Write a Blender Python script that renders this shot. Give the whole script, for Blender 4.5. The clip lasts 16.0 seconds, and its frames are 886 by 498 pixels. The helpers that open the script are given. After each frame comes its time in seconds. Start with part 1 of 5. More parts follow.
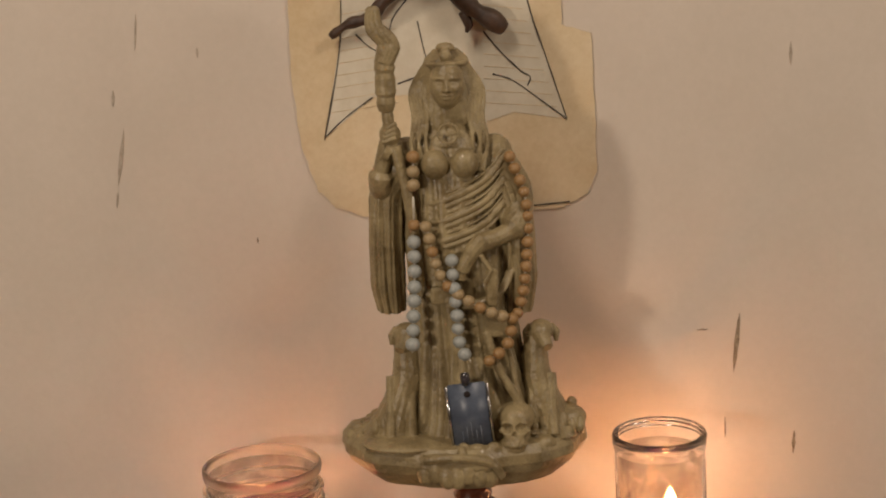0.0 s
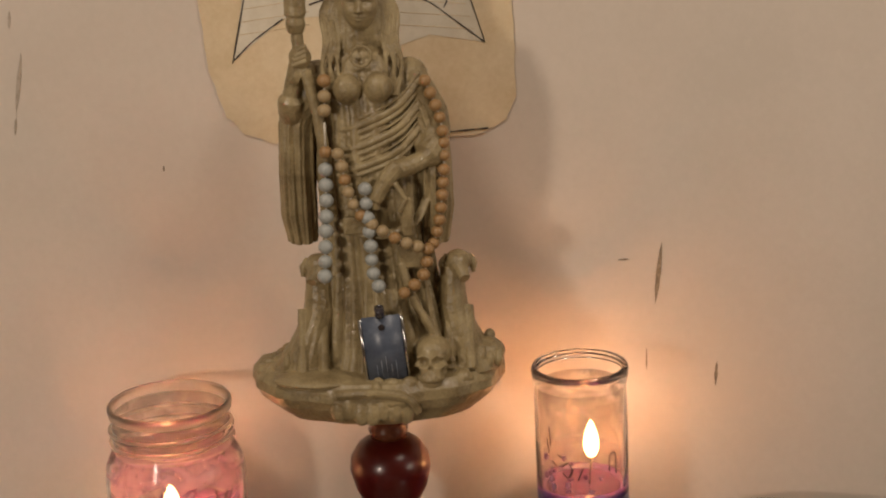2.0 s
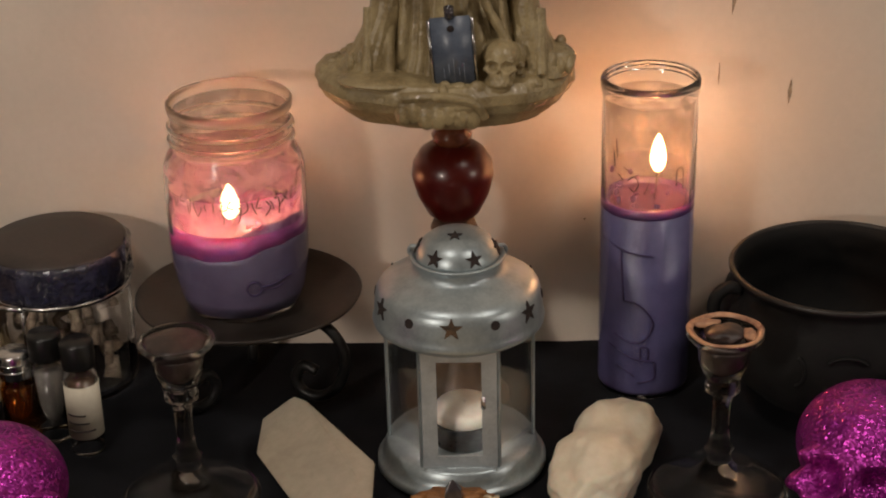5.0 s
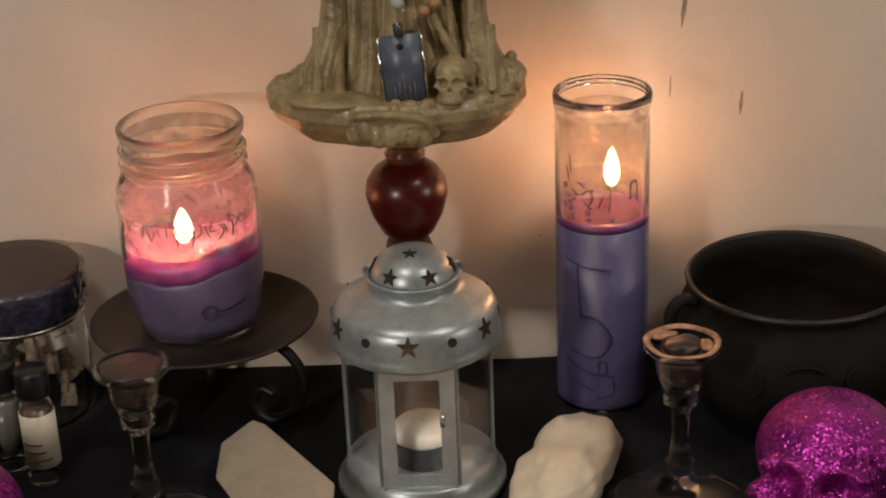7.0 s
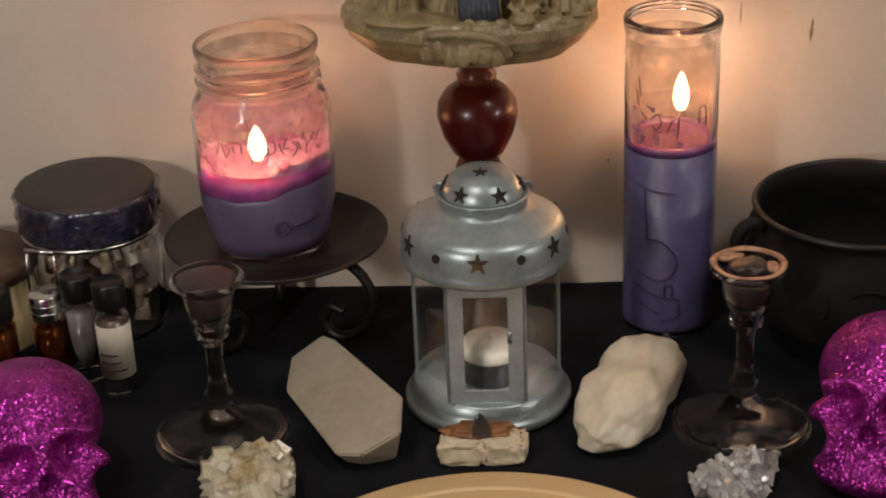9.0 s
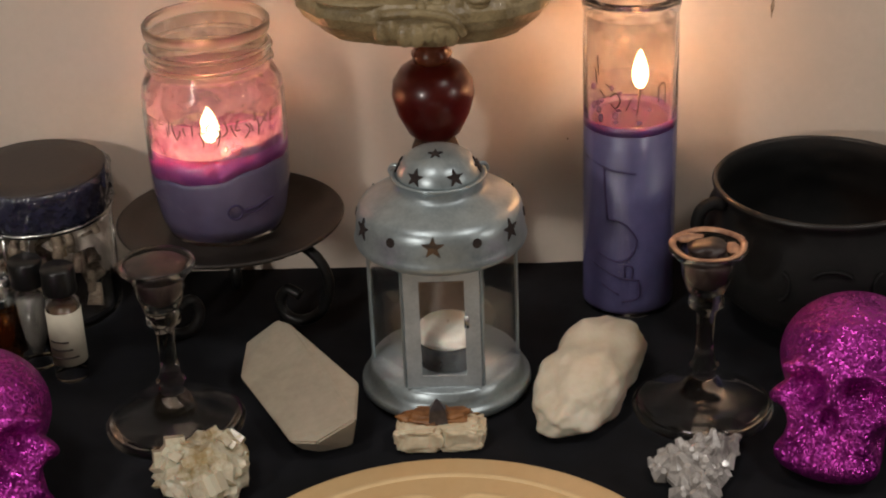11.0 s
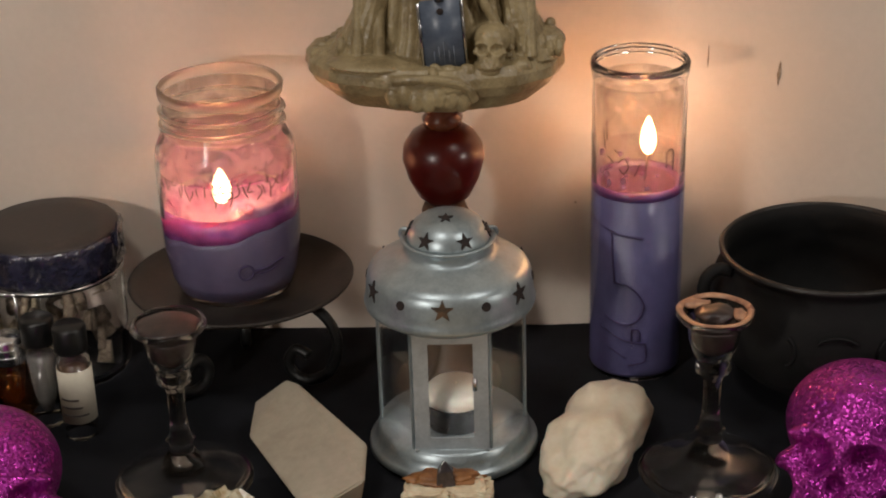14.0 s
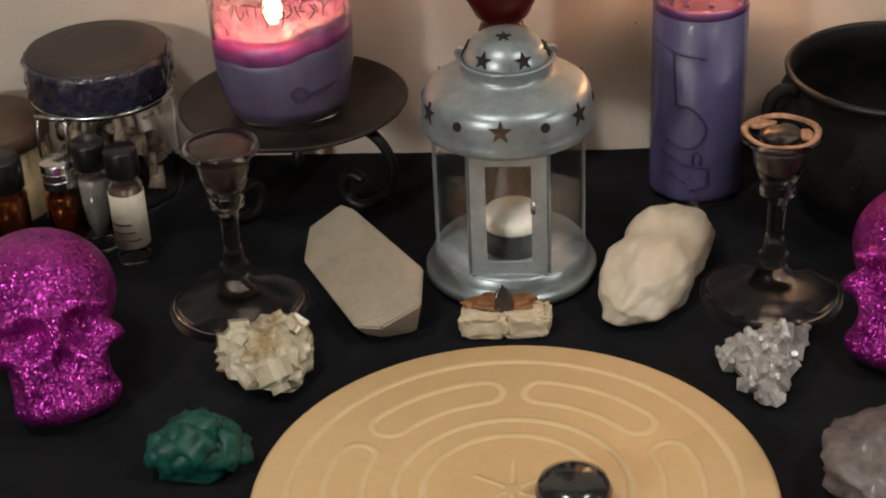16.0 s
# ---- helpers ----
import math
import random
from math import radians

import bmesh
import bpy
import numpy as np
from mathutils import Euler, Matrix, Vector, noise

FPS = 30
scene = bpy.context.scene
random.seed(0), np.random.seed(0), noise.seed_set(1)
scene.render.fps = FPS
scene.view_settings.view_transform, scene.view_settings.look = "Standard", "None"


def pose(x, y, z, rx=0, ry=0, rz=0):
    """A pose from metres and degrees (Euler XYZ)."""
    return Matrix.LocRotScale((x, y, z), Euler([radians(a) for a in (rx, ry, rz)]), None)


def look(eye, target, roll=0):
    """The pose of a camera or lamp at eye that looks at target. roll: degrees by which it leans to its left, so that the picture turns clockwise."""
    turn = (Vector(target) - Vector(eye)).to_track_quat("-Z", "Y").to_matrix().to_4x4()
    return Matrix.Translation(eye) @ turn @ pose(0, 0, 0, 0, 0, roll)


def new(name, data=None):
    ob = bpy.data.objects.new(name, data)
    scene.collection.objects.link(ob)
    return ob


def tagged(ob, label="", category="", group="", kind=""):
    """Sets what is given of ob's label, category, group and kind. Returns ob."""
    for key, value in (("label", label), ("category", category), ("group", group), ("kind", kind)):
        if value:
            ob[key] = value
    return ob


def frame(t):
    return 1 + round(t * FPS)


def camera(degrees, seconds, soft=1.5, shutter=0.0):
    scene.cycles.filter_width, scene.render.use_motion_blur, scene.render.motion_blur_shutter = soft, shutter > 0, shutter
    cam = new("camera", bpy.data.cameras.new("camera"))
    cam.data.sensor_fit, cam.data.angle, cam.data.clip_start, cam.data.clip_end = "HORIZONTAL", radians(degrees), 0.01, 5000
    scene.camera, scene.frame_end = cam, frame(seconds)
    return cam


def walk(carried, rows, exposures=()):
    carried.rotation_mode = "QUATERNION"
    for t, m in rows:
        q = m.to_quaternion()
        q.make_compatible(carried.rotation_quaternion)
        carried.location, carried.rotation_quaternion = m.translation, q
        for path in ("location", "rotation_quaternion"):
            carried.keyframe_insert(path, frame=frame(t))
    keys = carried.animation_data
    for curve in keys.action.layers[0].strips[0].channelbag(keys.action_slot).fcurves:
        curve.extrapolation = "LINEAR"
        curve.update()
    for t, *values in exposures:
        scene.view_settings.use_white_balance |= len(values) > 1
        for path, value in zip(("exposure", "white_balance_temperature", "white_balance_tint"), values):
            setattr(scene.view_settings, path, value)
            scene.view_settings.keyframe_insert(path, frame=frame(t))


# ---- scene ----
cam = camera(29.44, 16.0, soft=2.0)
PATH = [
    (0, look((0.0314, -0.9418, 0.5756), (-0.0028, -0.1625, 0.3984), -3.35)),
    (0.5, look((0.0325, -0.9276, 0.5751), (-0.0004, -0.1509, 0.3865), -3.27)),
    (1, look((0.0310, -0.9148, 0.5670), (0.0085, -0.1378, 0.3776), -2.94)),
    (1.5, look((0.0332, -0.9049, 0.5709), (0.0198, -0.1310, 0.3691), -3.02)),
    (2, look((0.0354, -0.9062, 0.5658), (0.0361, -0.1345, 0.3546), -2.90)),
    (2.5, look((0.0353, -0.9056, 0.5641), (0.0388, -0.1406, 0.3300), -2.08)),
    (3, look((0.0286, -0.9029, 0.5534), (0.0161, -0.1493, 0.2855), -1.00)),
    (3.5, look((0.0201, -0.8954, 0.5508), (-0.0053, -0.1581, 0.2414), -0.87)),
    (6, look((0.0184, -0.8813, 0.5454), (0.0030, -0.1552, 0.2098), -2.05)),
    (6.5, look((0.0194, -0.8832, 0.5451), (0.0114, -0.1503, 0.2246), -2.01)),
    (7, look((0.0233, -0.8820, 0.5419), (0.0189, -0.1502, 0.2187), -2.32)),
    (7.5, look((0.0243, -0.8846, 0.5419), (0.0235, -0.1549, 0.2140), -2.43)),
    (8, look((0.0221, -0.8955, 0.5388), (0.0175, -0.1649, 0.2130), -2.40)),
    (8.5, look((0.0158, -0.9011, 0.5336), (-0.0030, -0.1758, 0.1965), -2.20)),
    (9, look((0.0153, -0.9023, 0.5329), (-0.0166, -0.1811, 0.1881), -2.29)),
    (9.5, look((0.0166, -0.8934, 0.5324), (-0.0225, -0.1760, 0.1804), -2.65)),
    (10, look((0.0224, -0.8828, 0.5320), (-0.0069, -0.1677, 0.1745), -2.95)),
    (12.5, look((0.0269, -0.8866, 0.5388), (0.0126, -0.1718, 0.1799), -1.91)),
    (13, look((0.0215, -0.8900, 0.5423), (0.0000, -0.1703, 0.1935), -1.38)),
    (13.5, look((0.0162, -0.8918, 0.5421), (-0.0075, -0.1672, 0.2040), -1.25)),
    (14, look((0.0209, -0.8884, 0.5430), (0.0012, -0.1630, 0.2062), -1.73)),
    (14.5, look((0.0259, -0.8835, 0.5410), (0.0132, -0.1621, 0.1953), -1.96)),
    (15, look((0.0191, -0.8879, 0.5358), (-0.0055, -0.1730, 0.1776), -2.13)),
    (15.5, look((0.0158, -0.8819, 0.5301), (-0.0268, -0.1770, 0.1541), -2.53)),
    (16, look((0.0149, -0.8742, 0.5244), (-0.0290, -0.1847, 0.1213), -2.78)),
]
walk(cam, PATH, [(0.0, 0.03, 7100, 12), (2.5, 0.02, 7000, 12), (3.5, -0.12, 6750, 11), (6.0, -0.08, 6550, 10), (8.0, -0.02, 6400, 10), (9.5, -0.04, 6150, 8), (13.0, -0.02, 6100, 8), (16.0, 0.17, 6050, 6)])

# ---- world and lights ----
world = bpy.data.worlds.new("world")
scene.world = world
world.use_nodes = True
world.node_tree.nodes["Background"].inputs[0].default_value = (0.9, 0.8, 0.7, 1)
world.node_tree.nodes["Background"].inputs[1].default_value = 0.02


def room_lamp(name, eye, target, watts, size, colour):
    d = bpy.data.lights.new(name, "AREA")
    d.energy, d.size, d.color, d.shape = watts, size, colour, "DISK"
    ob = new(name, d)
    ob.matrix_world = look(eye, target)
    return ob


room_lamp("room_lamp", (0.68, -0.58, 1.24), (0, 0.1, 0.25), 3.6, 0.24, (1, 0.90, 0.80))
room_lamp("room_lamp", (-0.40, -0.64, 1.36), (0, 0.1, 0.25), 4.3, 0.24, (1, 0.90, 0.80))
room_lamp("table_lamp", (-0.58, -0.92, 0.42), (0, 0.1, 0.25), 3.0, 0.10, (1, 0.89, 0.78))
room_lamp("table_lamp", (0.86, -0.44, 0.34), (0, 0.1, 0.25), 1.0, 0.08, (1, 0.89, 0.78))


# ---- materials ----
def node(nt, kind, **at):
    n = nt.nodes.new(kind)
    for k, v in at.items():
        n.inputs[k.replace("_", " ")].default_value = v
    return n


def surface(name, a, b=None, rough=0.5, metal=0.0, scale=40.0, fine=300.0, bump=0.1, depth=0.001, spread=(0.35, 0.65), sub=0.0, glow_depth=0.01, coat=0.0, spec=0.5, rough_vary=0.1):
    """A material of two colours mixed by coarse noise, with fine grain, relief and uneven gloss."""
    m = bpy.data.materials.new(name)
    m.use_nodes = True
    nt = m.node_tree
    p = nt.nodes["Principled BSDF"]
    co = nt.nodes.new("ShaderNodeTexCoord")
    n1 = node(nt, "ShaderNodeTexNoise", Scale=scale, Detail=5.0, Roughness=0.6)
    n2 = node(nt, "ShaderNodeTexNoise", Scale=fine, Detail=3.0, Roughness=0.6)
    for n in (n1, n2):
        nt.links.new(co.outputs["Object"], n.inputs["Vector"])
    ramp = nt.nodes.new("ShaderNodeValToRGB")
    ramp.color_ramp.elements[0].position, ramp.color_ramp.elements[1].position = spread
    b = b or tuple(c * 0.75 for c in a)
    ramp.color_ramp.elements[0].color, ramp.color_ramp.elements[1].color = (*b, 1), (*a, 1)
    add = nt.nodes.new("ShaderNodeMath")
    add.operation = "MULTIPLY_ADD"
    add.inputs[1].default_value, add.inputs[2].default_value = 0.35, -0.17
    nt.links.new(n2.outputs["Fac"], add.inputs[0])
    add2 = nt.nodes.new("ShaderNodeMath")
    nt.links.new(n1.outputs["Fac"], add2.inputs[0])
    nt.links.new(add.outputs[0], add2.inputs[1])
    nt.links.new(add2.outputs[0], ramp.inputs["Fac"])
    nt.links.new(ramp.outputs["Color"], p.inputs["Base Color"])
    mr = node(nt, "ShaderNodeMapRange")
    mr.inputs["To Min"].default_value, mr.inputs["To Max"].default_value = max(0.02, rough - rough_vary), min(1, rough + rough_vary)
    nt.links.new(n1.outputs["Fac"], mr.inputs["Value"])
    nt.links.new(mr.outputs["Result"], p.inputs["Roughness"])
    bp = node(nt, "ShaderNodeBump", Strength=bump, Distance=depth)
    nt.links.new(add2.outputs[0], bp.inputs["Height"])
    nt.links.new(bp.outputs["Normal"], p.inputs["Normal"])
    p.inputs["Metallic"].default_value = metal
    p.inputs["Specular IOR Level"].default_value = spec
    p.inputs["Coat Weight"].default_value = coat
    if sub:
        p.inputs["Subsurface Weight"].default_value = sub
        p.inputs["Subsurface Radius"].default_value = (1.0, 0.45, 0.35)
        p.inputs["Subsurface Scale"].default_value = glow_depth
    return m


def glass(name, colour=(1, 1, 1), rough=0.01, ior=1.45):
    m = bpy.data.materials.new(name)
    m.use_nodes = True
    nt = m.node_tree
    p = nt.nodes["Principled BSDF"]
    p.inputs["Base Color"].default_value = (*colour, 1)
    p.inputs["Transmission Weight"].default_value = 1
    p.inputs["IOR"].default_value = ior
    co = nt.nodes.new("ShaderNodeTexCoord")
    n = node(nt, "ShaderNodeTexNoise", Scale=60.0, Detail=3.0)
    nt.links.new(co.outputs["Object"], n.inputs["Vector"])
    mr = node(nt, "ShaderNodeMapRange")
    mr.inputs["To Min"].default_value, mr.inputs["To Max"].default_value = rough, rough + 0.08
    nt.links.new(n.outputs["Fac"], mr.inputs["Value"])
    nt.links.new(mr.outputs["Result"], p.inputs["Roughness"])
    bp = node(nt, "ShaderNodeBump", Strength=0.12, Distance=0.001)
    nt.links.new(n.outputs["Fac"], bp.inputs["Height"])
    nt.links.new(bp.outputs["Normal"], p.inputs["Normal"])
    return m


def flame_light(name, colour, strength):
    m = bpy.data.materials.new(name)
    m.use_nodes = True
    p = m.node_tree.nodes["Principled BSDF"]
    p.inputs["Base Color"].default_value = (0, 0, 0, 1)
    p.inputs["Emission Color"].default_value = (*colour, 1)
    p.inputs["Emission Strength"].default_value = strength
    return m


def film(name, a, b, share, tint=1.0):
    """Thin wax smeared on glass: light from within shines through it, clear patches between."""
    m = bpy.data.materials.new(name)
    m.use_nodes = True
    nt = m.node_tree
    nt.nodes.remove(nt.nodes["Principled BSDF"])
    out = nt.nodes["Material Output"]
    co = nt.nodes.new("ShaderNodeTexCoord")
    n = node(nt, "ShaderNodeTexNoise", Scale=70.0, Detail=4.0, Distortion=0.6)
    nt.links.new(co.outputs["Object"], n.inputs["Vector"])
    ramp = nt.nodes.new("ShaderNodeValToRGB")
    ramp.color_ramp.elements[0].position, ramp.color_ramp.elements[1].position = 0.35, 0.65
    ramp.color_ramp.elements[0].color, ramp.color_ramp.elements[1].color = (*a, 1), (*b, 1)
    nt.links.new(n.outputs["Fac"], ramp.inputs["Fac"])
    tl, df, tr = (nt.nodes.new("ShaderNodeBsdf" + k) for k in ("Translucent", "Diffuse", "Transparent"))
    for s in (tl, df):
        nt.links.new(ramp.outputs["Color"], s.inputs["Color"])
    tr.inputs["Color"].default_value = (tint, tint * 0.985, tint * 0.97, 1)
    m1, m2 = nt.nodes.new("ShaderNodeMixShader"), nt.nodes.new("ShaderNodeMixShader")
    m1.inputs[0].default_value = 0.4
    nt.links.new(tl.outputs[0], m1.inputs[1])
    nt.links.new(df.outputs[0], m1.inputs[2])
    sep = nt.nodes.new("ShaderNodeMapRange")
    sep.inputs["From Min"].default_value, sep.inputs["From Max"].default_value = 0.3, 0.6
    sep.inputs["To Min"].default_value, sep.inputs["To Max"].default_value = share - 0.25, share + 0.2
    nt.links.new(n.outputs["Fac"], sep.inputs["Value"])
    nt.links.new(sep.outputs["Result"], m2.inputs[0])
    nt.links.new(tr.outputs[0], m2.inputs[1])
    nt.links.new(m1.outputs[0], m2.inputs[2])
    nt.links.new(m2.outputs[0], out.inputs["Surface"])
    return m


def glitter(name, a, b):
    """Loose flakes at many angles over tinted foil."""
    m = surface(name, a, b, rough=0.32, metal=0.75, scale=60, fine=500, spread=(0.3, 0.7))
    nt = m.node_tree
    p = nt.nodes["Principled BSDF"]
    co = nt.nodes.new("ShaderNodeTexCoord")
    v = node(nt, "ShaderNodeTexVoronoi", Scale=850.0)
    nt.links.new(co.outputs["Object"], v.inputs["Vector"])
    sub = nt.nodes.new("ShaderNodeVectorMath")
    sub.operation = "SUBTRACT"
    sub.inputs[1].default_value = (0.5, 0.5, 0.5)
    nt.links.new(v.outputs["Color"], sub.inputs[0])
    sc = nt.nodes.new("ShaderNodeVectorMath")
    sc.operation = "SCALE"
    sc.inputs["Scale"].default_value = 0.95
    nt.links.new(sub.outputs[0], sc.inputs[0])
    ge = nt.nodes.new("ShaderNodeNewGeometry")
    ad = nt.nodes.new("ShaderNodeVectorMath")
    nt.links.new(ge.outputs["Normal"], ad.inputs[0])
    nt.links.new(sc.outputs[0], ad.inputs[1])
    no = nt.nodes.new("ShaderNodeVectorMath")
    no.operation = "NORMALIZE"
    nt.links.new(ad.outputs[0], no.inputs[0])
    nt.links.new(no.outputs[0], p.inputs["Normal"])
    return m


WALL = surface("wall_paint", (0.70, 0.61, 0.525), (0.65, 0.565, 0.48), rough=0.7, scale=6, fine=220, bump=0.06, depth=0.0015, spec=0.25)
PLASTER = surface("room_paint", (0.66, 0.6, 0.53), (0.6, 0.54, 0.47), rough=0.8, scale=4, fine=90)
WOOD_FLOOR = surface("floor_wood", (0.25, 0.15, 0.08), (0.14, 0.08, 0.04), rough=0.5, scale=8, fine=120)
CLOTH = surface("black_cloth", (0.014, 0.0145, 0.018), (0.008, 0.0085, 0.010), rough=0.95, scale=25, fine=1800, bump=0.35, depth=0.0006, spec=0.12)
SCUFF = surface("dark_scuff", (0.38, 0.30, 0.215), (0.20, 0.15, 0.10), rough=0.9, scale=300)
FAINT_SCUFF = surface("faint_scuff", (0.52, 0.44, 0.36), (0.40, 0.33, 0.26), rough=0.9, scale=300)
PAPER = surface("aged_paper", (0.75, 0.615, 0.425), (0.64, 0.49, 0.30), rough=0.85, scale=11, fine=260, bump=0.08, spec=0.2)
PAPER_PALE = surface("pale_paper", (0.72, 0.66, 0.54), (0.63, 0.56, 0.44), rough=0.85, scale=30, fine=200, bump=0.05, spec=0.2)
INK = surface("ink", (0.07, 0.055, 0.05), (0.03, 0.025, 0.02), rough=0.8, scale=200)
BARK = surface("dark_carved_wood", (0.085, 0.045, 0.028), (0.03, 0.016, 0.01), rough=0.5, scale=60, fine=400, bump=0.4)
BONE = surface("bone_resin", (0.37, 0.29, 0.155), (0.165, 0.118, 0.056), rough=0.40, scale=62, fine=700, bump=0.25, depth=0.0005, spread=(0.28, 0.68), spec=0.45, coat=0.12, rough_vary=0.14)
RED = surface("dark_red_glass", (0.085, 0.006, 0.004), (0.05, 0.003, 0.002), rough=0.3, scale=20, bump=0.02, coat=0.2, rough_vary=0.05)
AMBER = surface("brown_lacquer", (0.16, 0.05, 0.02), (0.08, 0.02, 0.01), rough=0.2, scale=60, coat=0.4)
BEAD_BLUE = surface("pale_blue_stone", (0.43, 0.435, 0.40), (0.27, 0.295, 0.285), rough=0.35, scale=120, fine=500)
BEAD_WOOD = surface("warm_wood_bead", (0.42, 0.255, 0.105), (0.23, 0.12, 0.05), rough=0.35, scale=140, fine=500)
BEAD_PALE = surface("pale_wood_bead", (0.44, 0.335, 0.19), (0.29, 0.19, 0.09), rough=0.4, scale=140, fine=500)
STEEL = surface("polished_silver", (0.7, 0.7, 0.7), (0.5, 0.5, 0.5), rough=0.2, metal=1, scale=100)
SLATE = surface("blue_grey_slab", (0.12, 0.145, 0.19), (0.065, 0.08, 0.115), rough=0.35, scale=50, fine=300)
CORD = surface("white_cord", (0.7, 0.65, 0.55), (0.5, 0.45, 0.36), rough=0.8, scale=200)
ZINC = surface("galvanised_steel", (0.42, 0.48, 0.50), (0.30, 0.35, 0.375), rough=0.36, metal=0.6, scale=70, fine=500, bump=0.06, depth=0.0006)
CLEAR = glass("clear_glass", ior=1.32)
ZINC_MATT = surface("dull_galvanised_steel", (0.42, 0.455, 0.475), (0.31, 0.34, 0.36), rough=0.45, metal=0.25, scale=70, fine=500, bump=0.06, depth=0.0006)
GRAVED = surface("engraved_grey", (0.20, 0.225, 0.27), (0.13, 0.15, 0.19), rough=0.5, scale=200)
GREY_GLASS = glass("smoky_glass", (0.60, 0.58, 0.56), 0.03, 1.30)
JAR_GLASS = glass("jar_glass", (1, 0.98, 0.96), 0.04, 1.22)
FROSTED = glass("hazed_glass_rim", (0.97, 0.93, 0.88), 0.28, 1.22)
BROWN_GLASS = glass("amber_glass", (0.55, 0.22, 0.05))
TEALIGHT = surface("white_wax", (0.75, 0.72, 0.65), (0.65, 0.61, 0.54), rough=0.5, scale=80, sub=0.3, glow_depth=0.004)
# Dark metallic colour for the cup below the white wax.
DARK_CUP = surface("tealight_cup", (0.16, 0.16, 0.165), (0.08, 0.08, 0.085), rough=0.3, metal=0.8, scale=90)
PURPLE = surface("violet_wax", (0.086, 0.076, 0.168), (0.064, 0.056, 0.132), rough=0.4, scale=25, fine=200, bump=0.05, sub=0.35, glow_depth=0.006, coat=0.15)
LILAC = surface("melted_lilac_wax", (0.10, 0.045, 0.15), (0.06, 0.025, 0.10), rough=0.35, scale=60, sub=0.6, glow_depth=0.012)
WINE_WAX = surface("molten_wine_wax", (0.085, 0.012, 0.05), (0.05, 0.008, 0.035), rough=0.15, scale=60, coat=0.5)
JAR_WAX = surface("grey_violet_wax", (0.110, 0.090, 0.158), (0.078, 0.062, 0.118), rough=0.45, scale=22, fine=160, bump=0.05, sub=0.5, glow_depth=0.012)
# Melted wax; flame light shining through it is partly put into the pink.
PINK_WAX = surface("pink_wax_with_flame_tint", (0.30, 0.07, 0.23), (0.17, 0.035, 0.16), rough=0.4, scale=45, sub=0.8, glow_depth=0.02)
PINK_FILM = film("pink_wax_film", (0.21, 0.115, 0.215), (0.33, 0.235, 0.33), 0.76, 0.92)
MAUVE_FILM = film("mauve_wax_film", (0.10, 0.055, 0.10), (0.14, 0.085, 0.13), 0.34, 0.85)
THIN_FILM = film("thin_pink_film", (0.16, 0.105, 0.155), (0.24, 0.17, 0.225), 0.60, 0.92)
HAZE = film("soot_haze", (0.13, 0.10, 0.085), (0.17, 0.135, 0.115), 0.28, 0.93)
# Brown inside of the front star hole, put into a plate's colour.
STAR_DARK = surface("painted_hollow_brown", (0.10, 0.055, 0.025), (0.03, 0.02, 0.012), rough=0.6, scale=160, spread=(0.4, 0.6))
# Soot and wicks; also the painted shade of the lantern's hole plates.
SOOT_AND_HOLE = surface("soot", (0.03, 0.02, 0.018), (0.015, 0.01, 0.01), rough=0.9, scale=200)
ETCH = surface("carved_line", (0.045, 0.025, 0.09), (0.03, 0.018, 0.06), rough=0.7, scale=200)
FLAME = flame_light("flame", (1.0, 0.45, 0.18), 145)
IRON = surface("cast_iron", (0.009, 0.0085, 0.0085), (0.005, 0.005, 0.005), rough=0.7, scale=60, fine=400, bump=0.25, spec=0.22)
BRONZE = surface("dark_bronze_dish", (0.042, 0.033, 0.028), (0.022, 0.018, 0.015), rough=0.5, metal=0.3, scale=30, fine=300, bump=0.1)
IRON_WIRE = surface("black_wrought_iron", (0.02, 0.019, 0.018), (0.01, 0.01, 0.01), rough=0.4, metal=0.4, scale=100)
BURNT_WAX = surface("burnt_wax_rest", (0.045, 0.027, 0.024), (0.016, 0.010, 0.010), rough=0.4, scale=120)
# Waxy coat; the gold light on it is put into the base colour.
GOLD_RIM = surface("waxy_gold_lit_rim", (0.55, 0.30, 0.17), (0.25, 0.12, 0.08), rough=0.3, scale=90, fine=300)
GLITTER = glitter("magenta_glitter", (0.52, 0.045, 0.41), (0.26, 0.015, 0.24))
QUARTZ = surface("milky_quartz", (0.80, 0.72, 0.58), (0.70, 0.61, 0.46), rough=0.42, scale=55, fine=240, bump=0.40, depth=0.0012, sub=0.35, glow_depth=0.006)
SMOOTH_QUARTZ = surface("grey_cream_quartz", (0.46, 0.40, 0.31), (0.36, 0.31, 0.235), rough=0.35, scale=28, fine=200, bump=0.1, sub=0.2, glow_depth=0.005, coat=0.2)
CITRINE = surface("white_and_rust_crystal", (0.76, 0.66, 0.48), (0.62, 0.50, 0.33), rough=0.45, scale=90, bump=0.4, sub=0.15, glow_depth=0.003)
RUST = surface("rust_crystal", (0.34, 0.15, 0.05), (0.17, 0.07, 0.025), rough=0.45, scale=120, bump=0.3)
SMOKY = surface("smoky_crystal_tip", (0.06, 0.05, 0.055), (0.02, 0.018, 0.022), rough=0.15, scale=80, coat=0.5)
PYRITE = surface("cream_and_ochre_mineral", (0.66, 0.60, 0.46), (0.38, 0.28, 0.13), rough=0.35, scale=48, fine=300, bump=0.35, spread=(0.32, 0.52), sub=0.25, glow_depth=0.004, coat=0.2)
AMETHYST = surface("grey_crystal", (0.60, 0.57, 0.545), (0.33, 0.305, 0.29), rough=0.2, scale=80, fine=350, bump=0.4, coat=0.4)
